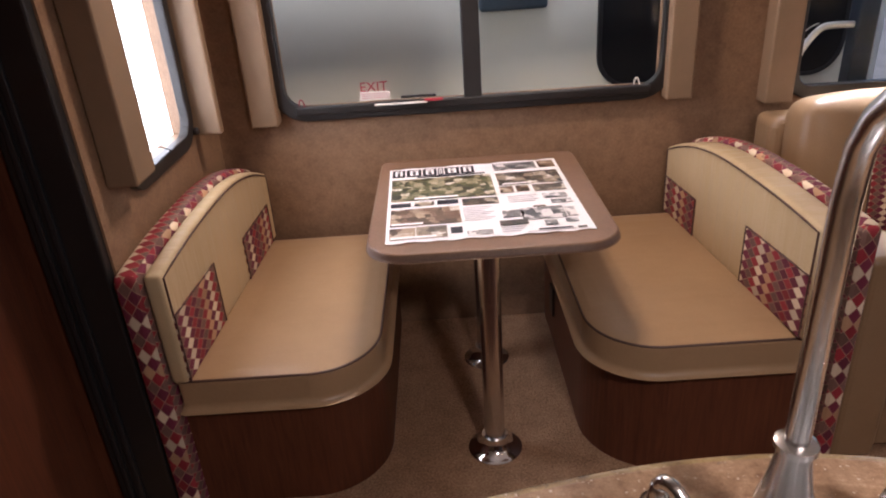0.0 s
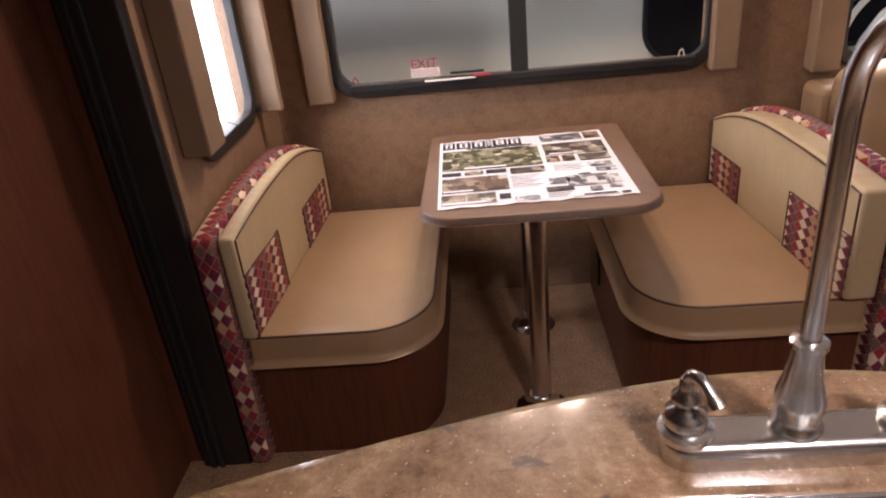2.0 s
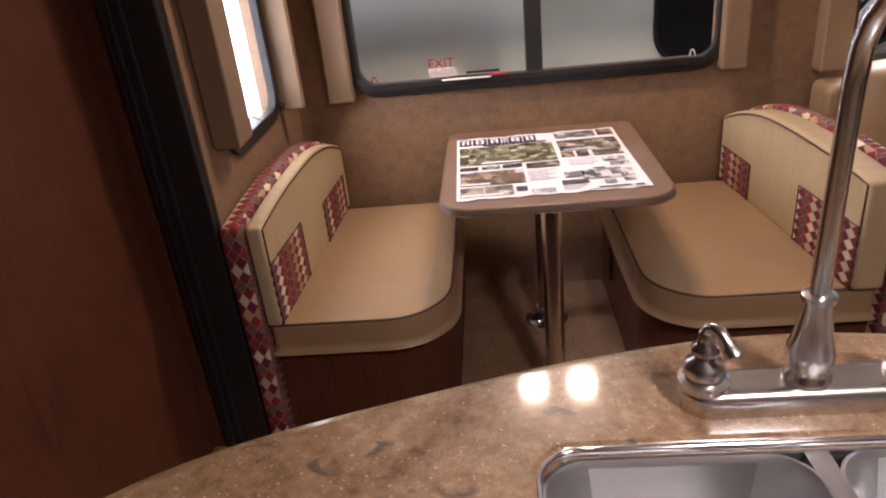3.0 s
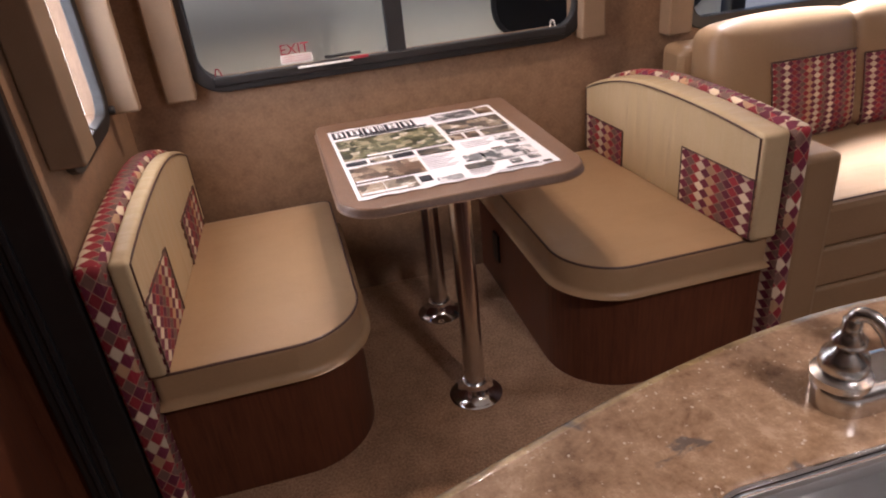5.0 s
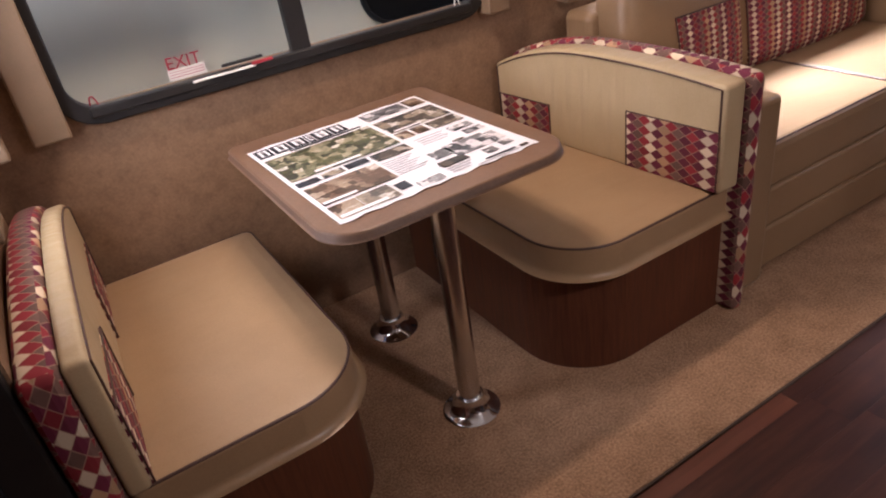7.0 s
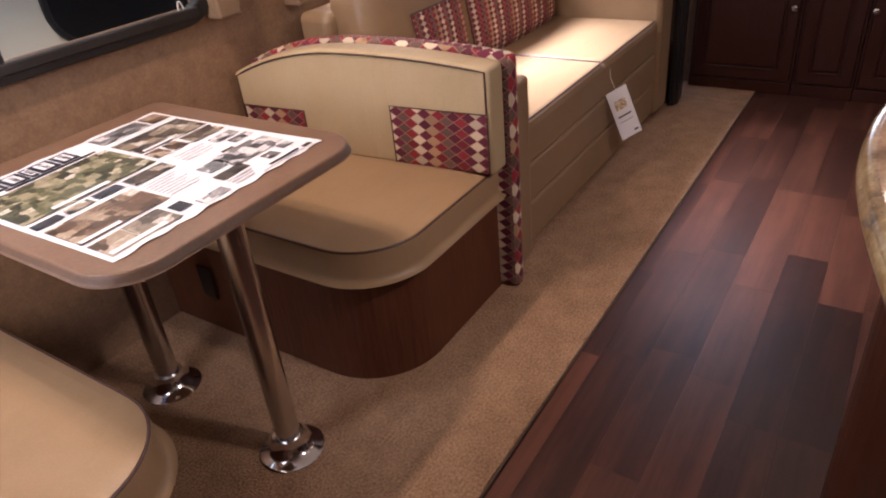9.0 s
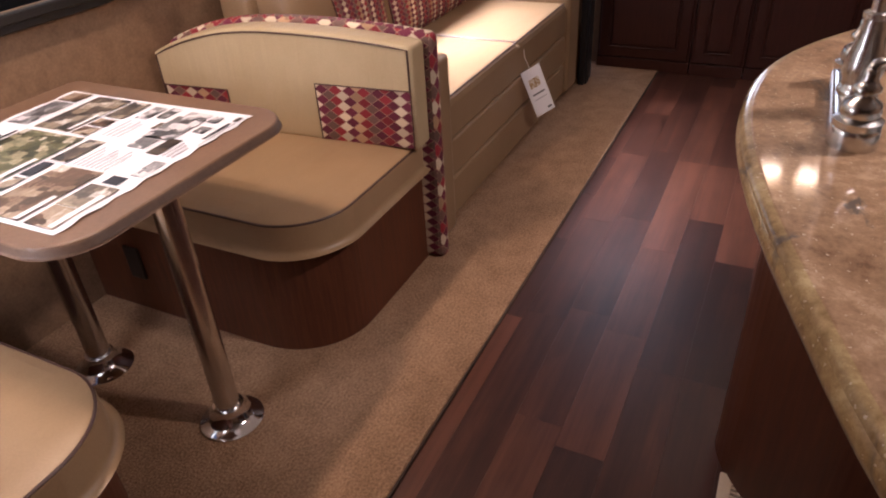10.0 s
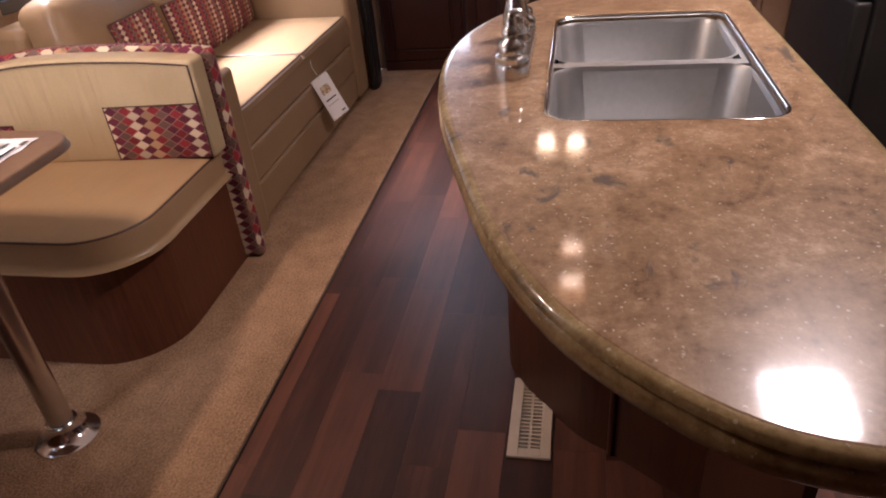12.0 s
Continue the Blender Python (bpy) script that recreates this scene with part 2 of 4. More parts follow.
CHROME = surf("chrome", (0.72, 0.72, 0.74), (0.80, 0.80, 0.82), 12, 90, 0.10, 0.04, 1.0, bump=0)
STEEL = surf("brushed_steel", (0.50, 0.50, 0.50), (0.58, 0.58, 0.58), 6, 200, 0.42, 0.06, 1.0, bump=0.06, stretch=(1, 14, 14))
NICKEL = surf("brushed_nickel", (0.58, 0.56, 0.54), (0.68, 0.66, 0.64), 8, 160, 0.25, 0.05, 1.0, bump=0.03)
BLACK = surf("black_trim", (0.010, 0.009, 0.009), (0.019, 0.017, 0.016), 10, 120, 0.45, 0.08, bump=0.05)
RUBBER = surf("black_rubber", (0.012, 0.012, 0.013), (0.022, 0.022, 0.024), 10, 120, 0.4, 0.08, bump=0.05)
PANELFAB = surf("tan_wrapped_panel", (0.20, 0.13, 0.073), (0.26, 0.17, 0.10), 9, 300, 0.6, 0.05, bump=0.2, dist=0.001)
PAPER = plain("white_paper", (0.86, 0.84, 0.86), 0.4)
INK = plain("printed_ink", (0.03, 0.03, 0.04), 0.4)
RED = plain("red_print", (0.34, 0.02, 0.035), 0.5)
WHITE = plain("white_plastic", (0.75, 0.72, 0.66), 0.45)
CEIL = surf("off_white_ceiling", (0.66, 0.60, 0.52), (0.74, 0.68, 0.60), 8, 120, 0.7, 0.05)
GREY_RV = surf("pale_grey_siding", (0.74, 0.73, 0.62), (0.80, 0.79, 0.68), 1.5, 60, 0.35, 0.05, bump=0.02)
TINT = plain("dark_tinted_glass", (0.015, 0.016, 0.018), 0.08)
VENT_METAL = surf("almond_enamel", (0.50, 0.40, 0.30), (0.58, 0.48, 0.37), 9, 140, 0.45, 0.05, bump=0.05)
GROUND = surf("gravel_ground", (0.16, 0.14, 0.12), (0.28, 0.25, 0.22), 3, 60, 0.9, 0.05)
GLASS, _gt, _gb = nodes_of("window_glass")
_gb.inputs["Base Color"].default_value = (0.9, 0.93, 0.92, 1)
_gb.inputs["Roughness"].default_value = 0.0
_gb.inputs["Transmission Weight"].default_value = 1.0
_gb.inputs["IOR"].default_value = 1.05

# ---- mesh helpers ----


def thing(name, at, label, category, group="", kind=""):
    ob = new(name)
    ob.location = at
    ob.empty_display_size = 0.05
    return tagged(ob, label, category, group, kind)


def root_place(ob):
    while ob.parent:
        ob = ob.parent
    return Vector(ob.location)


def part(name, bm, material, parent, label="", smooth=False):
    bmesh.ops.recalc_face_normals(bm, faces=bm.faces)
    me = bpy.data.meshes.new(name)
    if smooth:
        for f in bm.faces:
            f.smooth = f.calc_area() < 0.006
    bm.to_mesh(me)
    bm.free()
    me.materials.append(material)
    ob = new(name, me)
    if parent:
        me.transform(Matrix.Translation(-root_place(parent)))
        ob.parent = parent
    if smooth:
        me.set_sharp_from_angle(angle=radians(50))
        for f in me.polygons:
            f.use_smooth = f.area < 0.006
    return tagged(ob, label)


def solid(name, bm, material, label, category="", kind="structure"):
    return tagged(part(name, bm, material, None), label, category or name.split("_")[0], "", kind)


def block(x0, x1, y0, y1, z0, z1, bevel=0.0, seg=2, bm=None):
    b = bm or bmesh.new()
    made = bmesh.ops.create_cube(b, size=1)["verts"]
    for v in made:
        v.co = Vector(((x0 + x1) / 2 + v.co.x * (x1 - x0), (y0 + y1) / 2 + v.co.y * (y1 - y0), (z0 + z1) / 2 + v.co.z * (z1 - z0)))
    if bevel:
        edges = {e for v in made for e in v.link_edges}
        bmesh.ops.bevel(b, geom=list(edges), offset=bevel, segments=seg, profile=0.5, affect="EDGES")
    return b


def prism(outline, z0, z1, bevel_top=0.0, bevel_bottom=0.0, seg=3):
    """A flat outline (x, y) raised from z0 to z1, with rounded rims."""
    b = bmesh.new()
    low = [b.verts.new((x, y, z0)) for x, y in outline]
    high = [b.verts.new((x, y, z1)) for x, y in outline]
    n = len(outline)
    b.faces.new(low)
    b.faces.new(high)
    for k in range(n):
        b.faces.new((low[k], low[(k + 1) % n], high[(k + 1) % n], high[k]))
    b.normal_update()
    for verts, size in ((high, bevel_top), (low, bevel_bottom)):
        if size:
            ring = set(verts)
            es = [e for e in b.edges if e.verts[0] in ring and e.verts[1] in ring]
            bmesh.ops.bevel(b, geom=es, offset=size, segments=seg, profile=0.5, affect="EDGES")
    return b


def rounded(x0, x1, y0, y1, radii, n=8):
    """A rectangle's outline, with a radius for each corner: (x0,y0), (x1,y0), (x1,y1), (x0,y1)."""
    out = []
    for (cx, cy, sx, sy), r, a0 in zip(((x0, y0, 1, 1), (x1, y0, -1, 1), (x1, y1, -1, -1), (x0, y1, 1, -1)), radii, (180, 270, 0, 90)):
        if r <= 0:
            out.append((cx, cy))
            continue
        for k in range(n + 1):
            a = radians(a0 + 90 * k / n)
            out.append((cx + sx * r + r * math.cos(a), cy + sy * r + r * math.sin(a)))
    return out


def tube(points, radius, sides=8, closed=False):
    """A round tube along points; radius may be a number or one for each point."""
    b = bmesh.new()
    pts = [Vector(p) for p in points]
    n = len(pts)
    rings, side = [], None
    for k, p in enumerate(pts):
        a = pts[(k - 1) % n] if closed or k else p
        c = pts[(k + 1) % n] if closed or k < n - 1 else p
        way = (c - a).normalized()
        if side is None:
            side = way.orthogonal().normalized()
        side = (side - way * side.dot(way)).normalized()
        up = way.cross(side)
        r = radius[k] if isinstance(radius, (list, tuple)) else radius
        rings.append([b.verts.new(p + r * (math.cos(2 * math.pi * i / sides) * side + math.sin(2 * math.pi * i / sides) * up)) for i in range(sides)])
    for k in range(n if closed else n - 1):
        r0, r1 = rings[k], rings[(k + 1) % n]
        for i in range(sides):
            b.faces.new((r0[i], r0[(i + 1) % sides], r1[(i + 1) % sides], r1[i]))
    if not closed:
        b.faces.new(rings[0])
        b.faces.new(rings[-1])
    return b


def lathe(profile, at, sides=24, axis=Vector((0, 0, 1))):
    """A turned shape from (radius, height) pairs."""
    b = bmesh.new()
    turn = Vector((0, 0, 1)).rotation_difference(axis).to_matrix()
    rings = []
    for r, h in profile:
        rings.append([b.verts.new(Vector(at) + turn @ Vector((max(r, 1e-4) * math.cos(2 * math.pi * i / sides), max(r, 1e-4) * math.sin(2 * math.pi * i / sides), h))) for i in range(sides)])
    for r0, r1 in zip(rings, rings[1:]):
        for i in range(sides):
            b.faces.new((r0[i], r0[(i + 1) % sides], r1[(i + 1) % sides], r1[i]))
    b.faces.new(rings[0])
    b.faces.new(rings[-1])
    return b


def spline(points, steps=6, closed=False):
    """A Catmull-Rom curve through a few control points."""
    pts = [Vector(p) for p in points]
    n = len(pts)
    out = []
    for k in range(n if closed else n - 1):
        def at(i):
            return pts[i % n] if closed else pts[max(0, min(n - 1, i))]
        p0, p1, p2, p3 = at(k - 1), at(k), at(k + 1), at(k + 2)
        for j in range(steps):
            u = j / steps
            out.append(0.5 * (2 * p1 + (p2 - p0) * u + (2 * p0 - 5 * p1 + 4 * p2 - p3) * u * u + (3 * p1 - p0 - 3 * p2 + p3) * u ** 3))
    if not closed:
        out.append(pts[-1])
    return out


def merge(*bms):
    """Pieces of one part, joined."""
    out = bms[0]
    for other in bms[1:]:
        me = bpy.data.meshes.new("join")
        other.to_mesh(me)
        other.free()
        out.from_mesh(me)
        bpy.data.meshes.remove(me)
    return out


def box_uv(ob, shift=(0.0, 0.0)):
    """UV in metres, laid on from the side that each face looks to."""
    me = ob.data
    layer = me.uv_layers.new(name="UVMap")
    for poly in me.polygons:
        n = [abs(c) for c in poly.normal]
        k = n.index(max(n))
        for li in poly.loop_indices:
            co = me.vertices[me.loops[li].vertex_index].co
            layer.data[li].uv = ((co.y, co.z), (co.x, co.z), (co.y, co.x))[k]
            layer.data[li].uv = (layer.data[li].uv[0] + shift[0], layer.data[li].uv[1] + shift[1])
    return ob


# ---- structure ----
CEILING_Z = 2.06
COUNTER_Z = 0.912


def wall_with_hole(x0, x1, y0, y1, z0, z1, along, holes):
    """A thick wall in one piece, with rectangular openings (a0, a1, z0, z1) along x or y."""
    a_low, a_high, d0, d1 = (x0, x1, y0, y1) if along == "x" else (y0, y1, x0, x1)
    cuts = sorted({a_low, a_high} | {a for h in holes for a in h[:2]})
    levels = sorted({z0, z1} | {z for h in holes for z in h[2:]})

    def is_solid(i, k):
        if not (0 <= i < len(cuts) - 1 and 0 <= k < len(levels) - 1):
            return False
        a, z = (cuts[i] + cuts[i + 1]) / 2, (levels[k] + levels[k + 1]) / 2
        return not any(h[0] < a < h[1] and h[2] < z < h[3] for h in holes)
    b, made = bmesh.new(), {}

    def vert(a, d, z):
        if (a, d, z) not in made:
            made[a, d, z] = b.verts.new((a, d, z) if along == "x" else (d, a, z))
        return made[a, d, z]
    for i in range(len(cuts) - 1):
        for k in range(len(levels) - 1):
            if not is_solid(i, k):
                continue
            a0, a1, h0, h1 = cuts[i], cuts[i + 1], levels[k], levels[k + 1]
            for d in (d0, d1):
                b.faces.new([vert(a, d, z) for a, z in ((a0, h0), (a1, h0), (a1, h1), (a0, h1))])
            for near, e in (((i - 1, k), (a0, h0, a0, h1)), ((i + 1, k), (a1, h0, a1, h1)), ((i, k - 1), (a0, h0, a1, h0)), ((i, k + 1), (a0, h1, a1, h1))):
                if not is_solid(*near):
                    b.faces.new([vert(e[0], d0, e[1]), vert(e[2], d0, e[3]), vert(e[2], d1, e[3]), vert(e[0], d1, e[1])])
    return b


DIN_WIN = (-0.612, 0.682, 0.885, 1.62)
SOFA_WIN = (1.14, 2.30, 0.84, 1.62)
END_WIN = (2.78, 3.23, 0.905, 1.62)
solid("wall_slide_back", wall_with_hole(-0.91, 2.76, 3.52, 3.58, 0.0, CEILING_Z, "x", [DIN_WIN, SOFA_WIN]), WALLPAPER, "mottled brown wallboard behind the dinette and sofa", "wall")
solid("wall_slide_end", wall_with_hole(-0.91, -0.86, 2.60, 3.52, 0.0, CEILING_Z, "y", [END_WIN]), WALLPAPER, "mottled brown end wall beside the dinette bench", "wall")
solid("wall_slide_far", block(2.70, 2.76, 2.63, 3.52, 0, CEILING_Z), WALLPAPER, "mottled brown wall past the sofa", "wall")
FAR_WIN = (2.11, 2.61, 1.17, 1.73)
solid("wall_entry", wall_with_hole(3.0, 3.06, -0.3, 2.70, 0, CEILING_Z, "y", [FAR_WIN]), WALLPAPER, "brown wall behind the far cabinets", "wall")
solid("wall_south", block(-2.4, 3.0, -0.36, -0.3, 0, CEILING_Z), WALLPAPER, "plain brown wall closing the kitchen", "wall")
solid("wall_west", block(-2.46, -2.4, -0.3, 2.66, 0, CEILING_Z), WALLPAPER, "plain brown wall closing the passage", "wall")
solid("wall_bath", block(-2.4, -1.02, 2.66, 2.72, 0, CEILING_Z), WALLPAPER, "plain brown wall past the tall cabinet", "wall")
solid("ceiling", block(-2.46, 3.06, -0.36, 3.58, CEILING_Z, CEILING_Z + 0.05), CEIL, "off-white panelled ceiling", "ceiling")
solid("floor", block(-2.4, 3.0, -0.3, 2.286, -0.06, -0.004), RUBBER, "dark subfloor under wood-look planks", "floor")
solid("carpet", block(-0.91, 2.752, 2.286, 3.52, -0.06, 0.006, 0.004), CARPET, "short tan carpet under the dinette and sofa", "carpet")
solid("carpet_end", block(2.7525, 2.995, 2.286, 2.66, -0.06, 0.006), CARPET, "short tan carpet running up to the far cabinets", "carpet")
solid("carpet_edge", block(-0.91, 2.995, 2.2785, 2.2855, -0.003, 0.0065, 0.002), surf("carpet_binding", (0.05, 0.03, 0.02), (0.09, 0.055, 0.035), 40, 300, 0.9, 0.03, bump=0.5), "dark binding along the carpet edge", "trim")
solid("carpet_strip", block(-2.4, -0.912, 2.286, 2.66, -0.06, 0.004), CARPET, "tan carpet beside the tall cabinet", "carpet")
solid("ground", block(-60, 60, -60, 60, -0.72, -0.66), GROUND, "pale gravel ground of the sales lot", "ground")


def slide_trim(name, x0, x1, y0, y1):
    t = thing(name, (x0, y0, 0), "black ribbed slide-out trim running floor to ceiling", "trim", "", "structure")
    part("fascia", block(x0, x1, y0, y1, 0.0, CEILING_Z, 0.006), BLACK, t)
    w = x1 - x0
    for k in (0.16, 0.36):
        part("rib", block(x0 + w * k, x0 + w * (k + 0.1), y0 - 0.009, y0 + 0.004, 0.002, CEILING_Z - 0.002, 0.003), RUBBER, t)
    return t


slide_trim("slide_trim", -1.008, -0.866, 2.57, 2.615)
slide_trim("slide_trim", 2.60, 2.745, 2.60, 2.63)

cab = thing("tall_cabinet", (-1.06, 2.26, 0), "tall dark cherry cabinet side beside the black trim", "cabinet")
part("side_panel", block(-1.08, -1.06, 1.84, 2.625, 0.0, CEILING_Z - 0.01, 0.003), CHERRY, cab)
part("carcass", block(-1.70, -1.081, 1.86, 2.625, 0.0, CEILING_Z - 0.01), CHERRY, cab)
part("edge_strip", block(-1.062, -1.01, 2.595, 2.628, 0.0, CEILING_Z - 0.01, 0.004), CHERRY, cab)

# ---- windows ----


def rrect_frame(a0, a1, z0, z1, width, radius, depth0, depth1, axis, n=7):
    """A rounded window frame ring; axis y: lies along x; axis x: lies along y."""
    outer = rounded(a0, a1, z0, z1, [radius + width] * 4, n)
    inner = rounded(a0 + width, a1 - width, z0 + width, z1 - width, [radius] * 4, n)
    b = bmesh.new()
    place = (lambda a, z, d: (a, d, z)) if axis == "y" else (lambda a, z, d: (d, a, z))
    rows = [[b.verts.new(place(a, z, d)) for a, z in ring] for ring, d in ((outer, depth0), (inner, depth0), (inner, depth1), (outer, depth1))]
    m = len(outer)
    for r0, r1 in zip(rows, rows[1:] + rows[:1]):
        for k in range(m):
            b.faces.new((r0[k], r0[(k + 1) % m], r1[(k + 1) % m], r1[k]))
    bmesh.ops.recalc_face_normals(b, faces=b.faces)
    es = [e for e in b.edges if len(e.link_faces) == 2 and e.calc_face_angle(0) > 1.2]
    bmesh.ops.bevel(b, geom=es, offset=0.004, segments=2, profile=0.5, affect="EDGES")
    return b


def rr_pane(a0, a1, z0, z1, radius, d0, d1, axis):
    outline = rounded(a0, a1, z0, z1, [radius] * 4, 7)
    b = prism(outline, d0, d1)
    for v in b.verts:
        x, y, z = v.co
        v.co = (x, z, y) if axis == "y" else (z, x, y)
    return b


def glass_off_shadow(ob):
    ob.visible_shadow = False
    return ob


def text_mesh(words, size, m, material, name, parent):
    cu = bpy.data.curves.new(name, "FONT")
    cu.body, cu.size, cu.extrude = words, size, 0.0004
    tmp = bpy.data.objects.new(name, cu)
    scene.collection.objects.link(tmp)
    dg = bpy.context.evaluated_depsgraph_get()
    me = bpy.data.meshes.new_from_object(tmp.evaluated_get(dg))
    bpy.data.objects.remove(tmp)
    me.transform(m)
    me.materials.clear()
    me.materials.append(material)
    ob = new(name, me)
    if parent:
        me.transform(Matrix.Translation(-root_place(parent)))
        ob.parent = parent
    return ob


w1 = thing("window_1", (0, 3.52, 0.85), "black-framed sliding window above the dinette with a red exit label", "window", "", "structure")
part("window_frame", rrect_frame(-0.650, 0.720, 0.847, 1.66, 0.046, 0.07, 3.492, 3.53, "y"), BLACK, w1)
part("mullion", block(0.006, 0.066, 3.496, 3.528, 0.885, 1.62, 0.004), BLACK, w1)
part("sill_rail", block(-0.57, 0.64, 3.484, 3.50, 0.868, 0.897, 0.005), BLACK, w1)
glass_off_shadow(part("pane", rr_pane(-0.608, 0.008, 0.890, 1.615, 0.05, 3.512, 3.516, "y"), GLASS, w1))
glass_off_shadow(part("pane", rr_pane(0.064, 0.678, 0.890, 1.615, 0.05, 3.519, 3.523, "y"), GLASS, w1))
latch = part("latch", merge(block(-0.25, -0.115, 3.470, 3.484, 0.896, 0.904, 0.003), block(-0.21, -0.09, 3.478, 3.490, 0.909, 0.917, 0.003)), BLACK, w1, "black latch bar with red tip")
part("lever_bar", block(-0.30, -0.12, 3.464, 3.470, 0.892, 0.899, 0.002), WHITE, latch, "white release bar")
part("lever_tip", block(-0.13, -0.068, 3.462, 3.469, 0.898, 0.907, 0.002), RED, latch, "red lever tip")
label = part("exit_label", block(-0.350, -0.246, 3.5095, 3.5115, 0.903, 0.932), plain("pale_red_label", (0.68, 0.62, 0.55), 0.5), w1, "red exit label on the glass")
text_mesh("EXIT", 0.047, Matrix.Translation((-0.349, 3.5092, 0.933)) @ Matrix.Rotation(radians(90), 4, "X"), RED, "exit_words", w1)
for k in range(3):
    part("label_line", block(-0.345, -0.25, 3.5088, 3.5094, 0.924 - 0.007 * k, 0.9255 - 0.007 * k), RED, label)


def tri_mark(cx, z, material, parent):
    pts = [(cx - 0.010, 3.508, z), (cx - 0.006, 3.508, z + 0.020), (cx + 0.003, 3.508, z + 0.021), (cx + 0.010, 3.508, z)]
    part("catch", tube(spline(pts, 4), 0.0022, 6), material, parent, "small wire catch")


tri_mark(-0.552, 0.897, RED, w1)
tri_mark(0.597, 0.896, WHITE, w1)

w2 = thing("window_2", (1.72, 3.52, 0.8), "black-framed window behind the sofa", "window", "", "structure")
part("window_frame", rrect_frame(1.10, 2.34, 0.81, 1.65, 0.045, 0.05, 3.492, 3.53, "y"), BLACK, w2)
glass_off_shadow(part("pane", rr_pane(1.142, 2.298, 0.845, 1.61, 0.05, 3.512, 3.516, "y"), GLASS, w2))
w3 = thing("window_3", (-0.86, 3.0, 0.87), "black-framed end window beside the dinette bench", "window", "", "structure")
part("window_frame", rrect_frame(2.745, 3.265, 0.868, 1.65, 0.04, 0.06, -0.872, -0.842, "x"), BLACK, w3)
glass_off_shadow(part("pane", rr_pane(2.78, 3.23, 0.906, 1.61, 0.05, -0.866, -0.862, "x"), GLASS, w3))
part("lock_knob", lathe([(0.012, 0), (0.012, 0.014), (0.009, 0.018)], (-0.846, 3.245, 0.905), 14, Vector((1, 0, 0))), BLACK, w3)
part("pull_wire", tube([(-0.845, 2.93, 0.955), (-0.842, 2.98, 0.935), (-0.845, 3.05, 0.905)], 0.0015, 5), BLACK, w3)

w4 = thing("window_4", (3.0, 2.36, 1.14), "black-framed window above the far cabinets", "window", "", "structure")
part("window_frame", rrect_frame(2.075, 2.645, 1.135, 1.765, 0.04, 0.06, 2.988, 3.02, "x"), BLACK, w4)
glass_off_shadow(part("pane", rr_pane(2.11, 2.61, 1.17, 1.73, 0.05, 3.005, 3.009, "x"), GLASS, w4))


def side_panel(x0, x1, y0, y1, z0, where):
    t = thing("window_side_panel", (x0, y0, z0), "tan fabric-wrapped panel beside the " + where, "window panel", "window side panels")
    part("board", block(x0, x1, y0, y1, z0, 1.72, 0.007, 3), PANELFAB, t)
    return t


side_panel(-0.722, -0.630, 3.45, 3.519, 0.846, "dinette window")
side_panel(0.684, 0.772, 3.45, 3.519, 0.848, "dinette window")
side_panel(1.018, 1.112, 3.445, 3.519, 0.813, "sofa window")
side_panel(2.33, 2.42, 3.445, 3.519, 0.813, "sofa window")
side_panel(-0.859, -0.785, 2.665, 2.782, 0.932, "end window")
side_panel(-0.859, -0.768, 3.272, 3.306, 0.882, "end window")

# ---- outside ----
van = thing("trailer", (1.0, 4.4, -0.66), "pale grey travel trailer parked outside the window", "trailer")
part("side_wall", block(-3.2, 2.0, 4.40, 6.6, -0.25, 2.35, 0.05), GREY_RV, van)
part("window", rr_pane(0.675, 1.78, 0.70, 1.42, 0.13, 4.376, 4.399, "y"), TINT, van, "dark tinted rounded window")
part("window_rim", rrect_frame(0.658, 1.797, 0.683, 1.437, 0.02, 0.13, 4.372, 4.399, "y"), RUBBER, van)
for x in (-1.4, -0.3):
    part("wheel", lathe([(0.30, -0.09), (0.33, -0.07), (0.33, 0.07), (0.30, 0.09)], (x, 4.56, -0.335), 28, Vector((0, 1, 0))), RUBBER, van)
part("stand", block(1.5, 1.7, 4.6, 4.8, -0.66, -0.25), RUBBER, van)
part("stand", block(-2.9, -2.7, 4.6, 4.8, -0.66, -0.25), RUBBER, van)
part("awning_box", block(0.12, 0.42, 4.30, 4.399, 1.07, 1.16, 0.015), plain("blue_grey_plastic", (0.05, 0.075, 0.10), 0.4), van, "blue-grey fixture on the siding")

van2 = thing("trailer", (-3.4, 3.2, -0.66), "white travel trailer seen through the end window", "trailer")
part("side_wall", block(-5.4, -3.3, -1.0, 6.8, -0.25, 2.6, 0.05), plain("bright_white_siding", (0.66, 0.68, 0.70), 0.4), van2)
part("stand", block(-4.2, -4.0, -0.6, -0.4, -0.66, -0.25), RUBBER, van2)
part("stand", block(-4.2, -4.0, 6.0, 6.2, -0.66, -0.25), RUBBER, van2)

arm_out = thing("awning_arm", (1.15, 3.60, 0.9), "bright chrome awning arm outside the sofa window", "awning arm")
part("tube", tube(spline([(1.225, 3.583, 0.76), (1.222, 3.66, 0.79), (1.218, 3.68, 0.84), (1.219, 3.68, 0.885), (1.240, 3.68, 0.945), (1.290, 3.68, 1.008), (1.335, 3.68, 1.020), (1.425, 3.68, 1.018)], 5), 0.012, 10), plain("bright_aluminium", (0.88, 0.88, 0.88), 0.3, 0.6), arm_out, smooth=True)
part("cable", tube(spline([(1.200, 3.69, 0.925), (1.215, 3.69, 0.965), (1.255, 3.69, 1.012), (1.290, 3.69, 1.028)], 4), 0.002, 6), WHITE, arm_out)
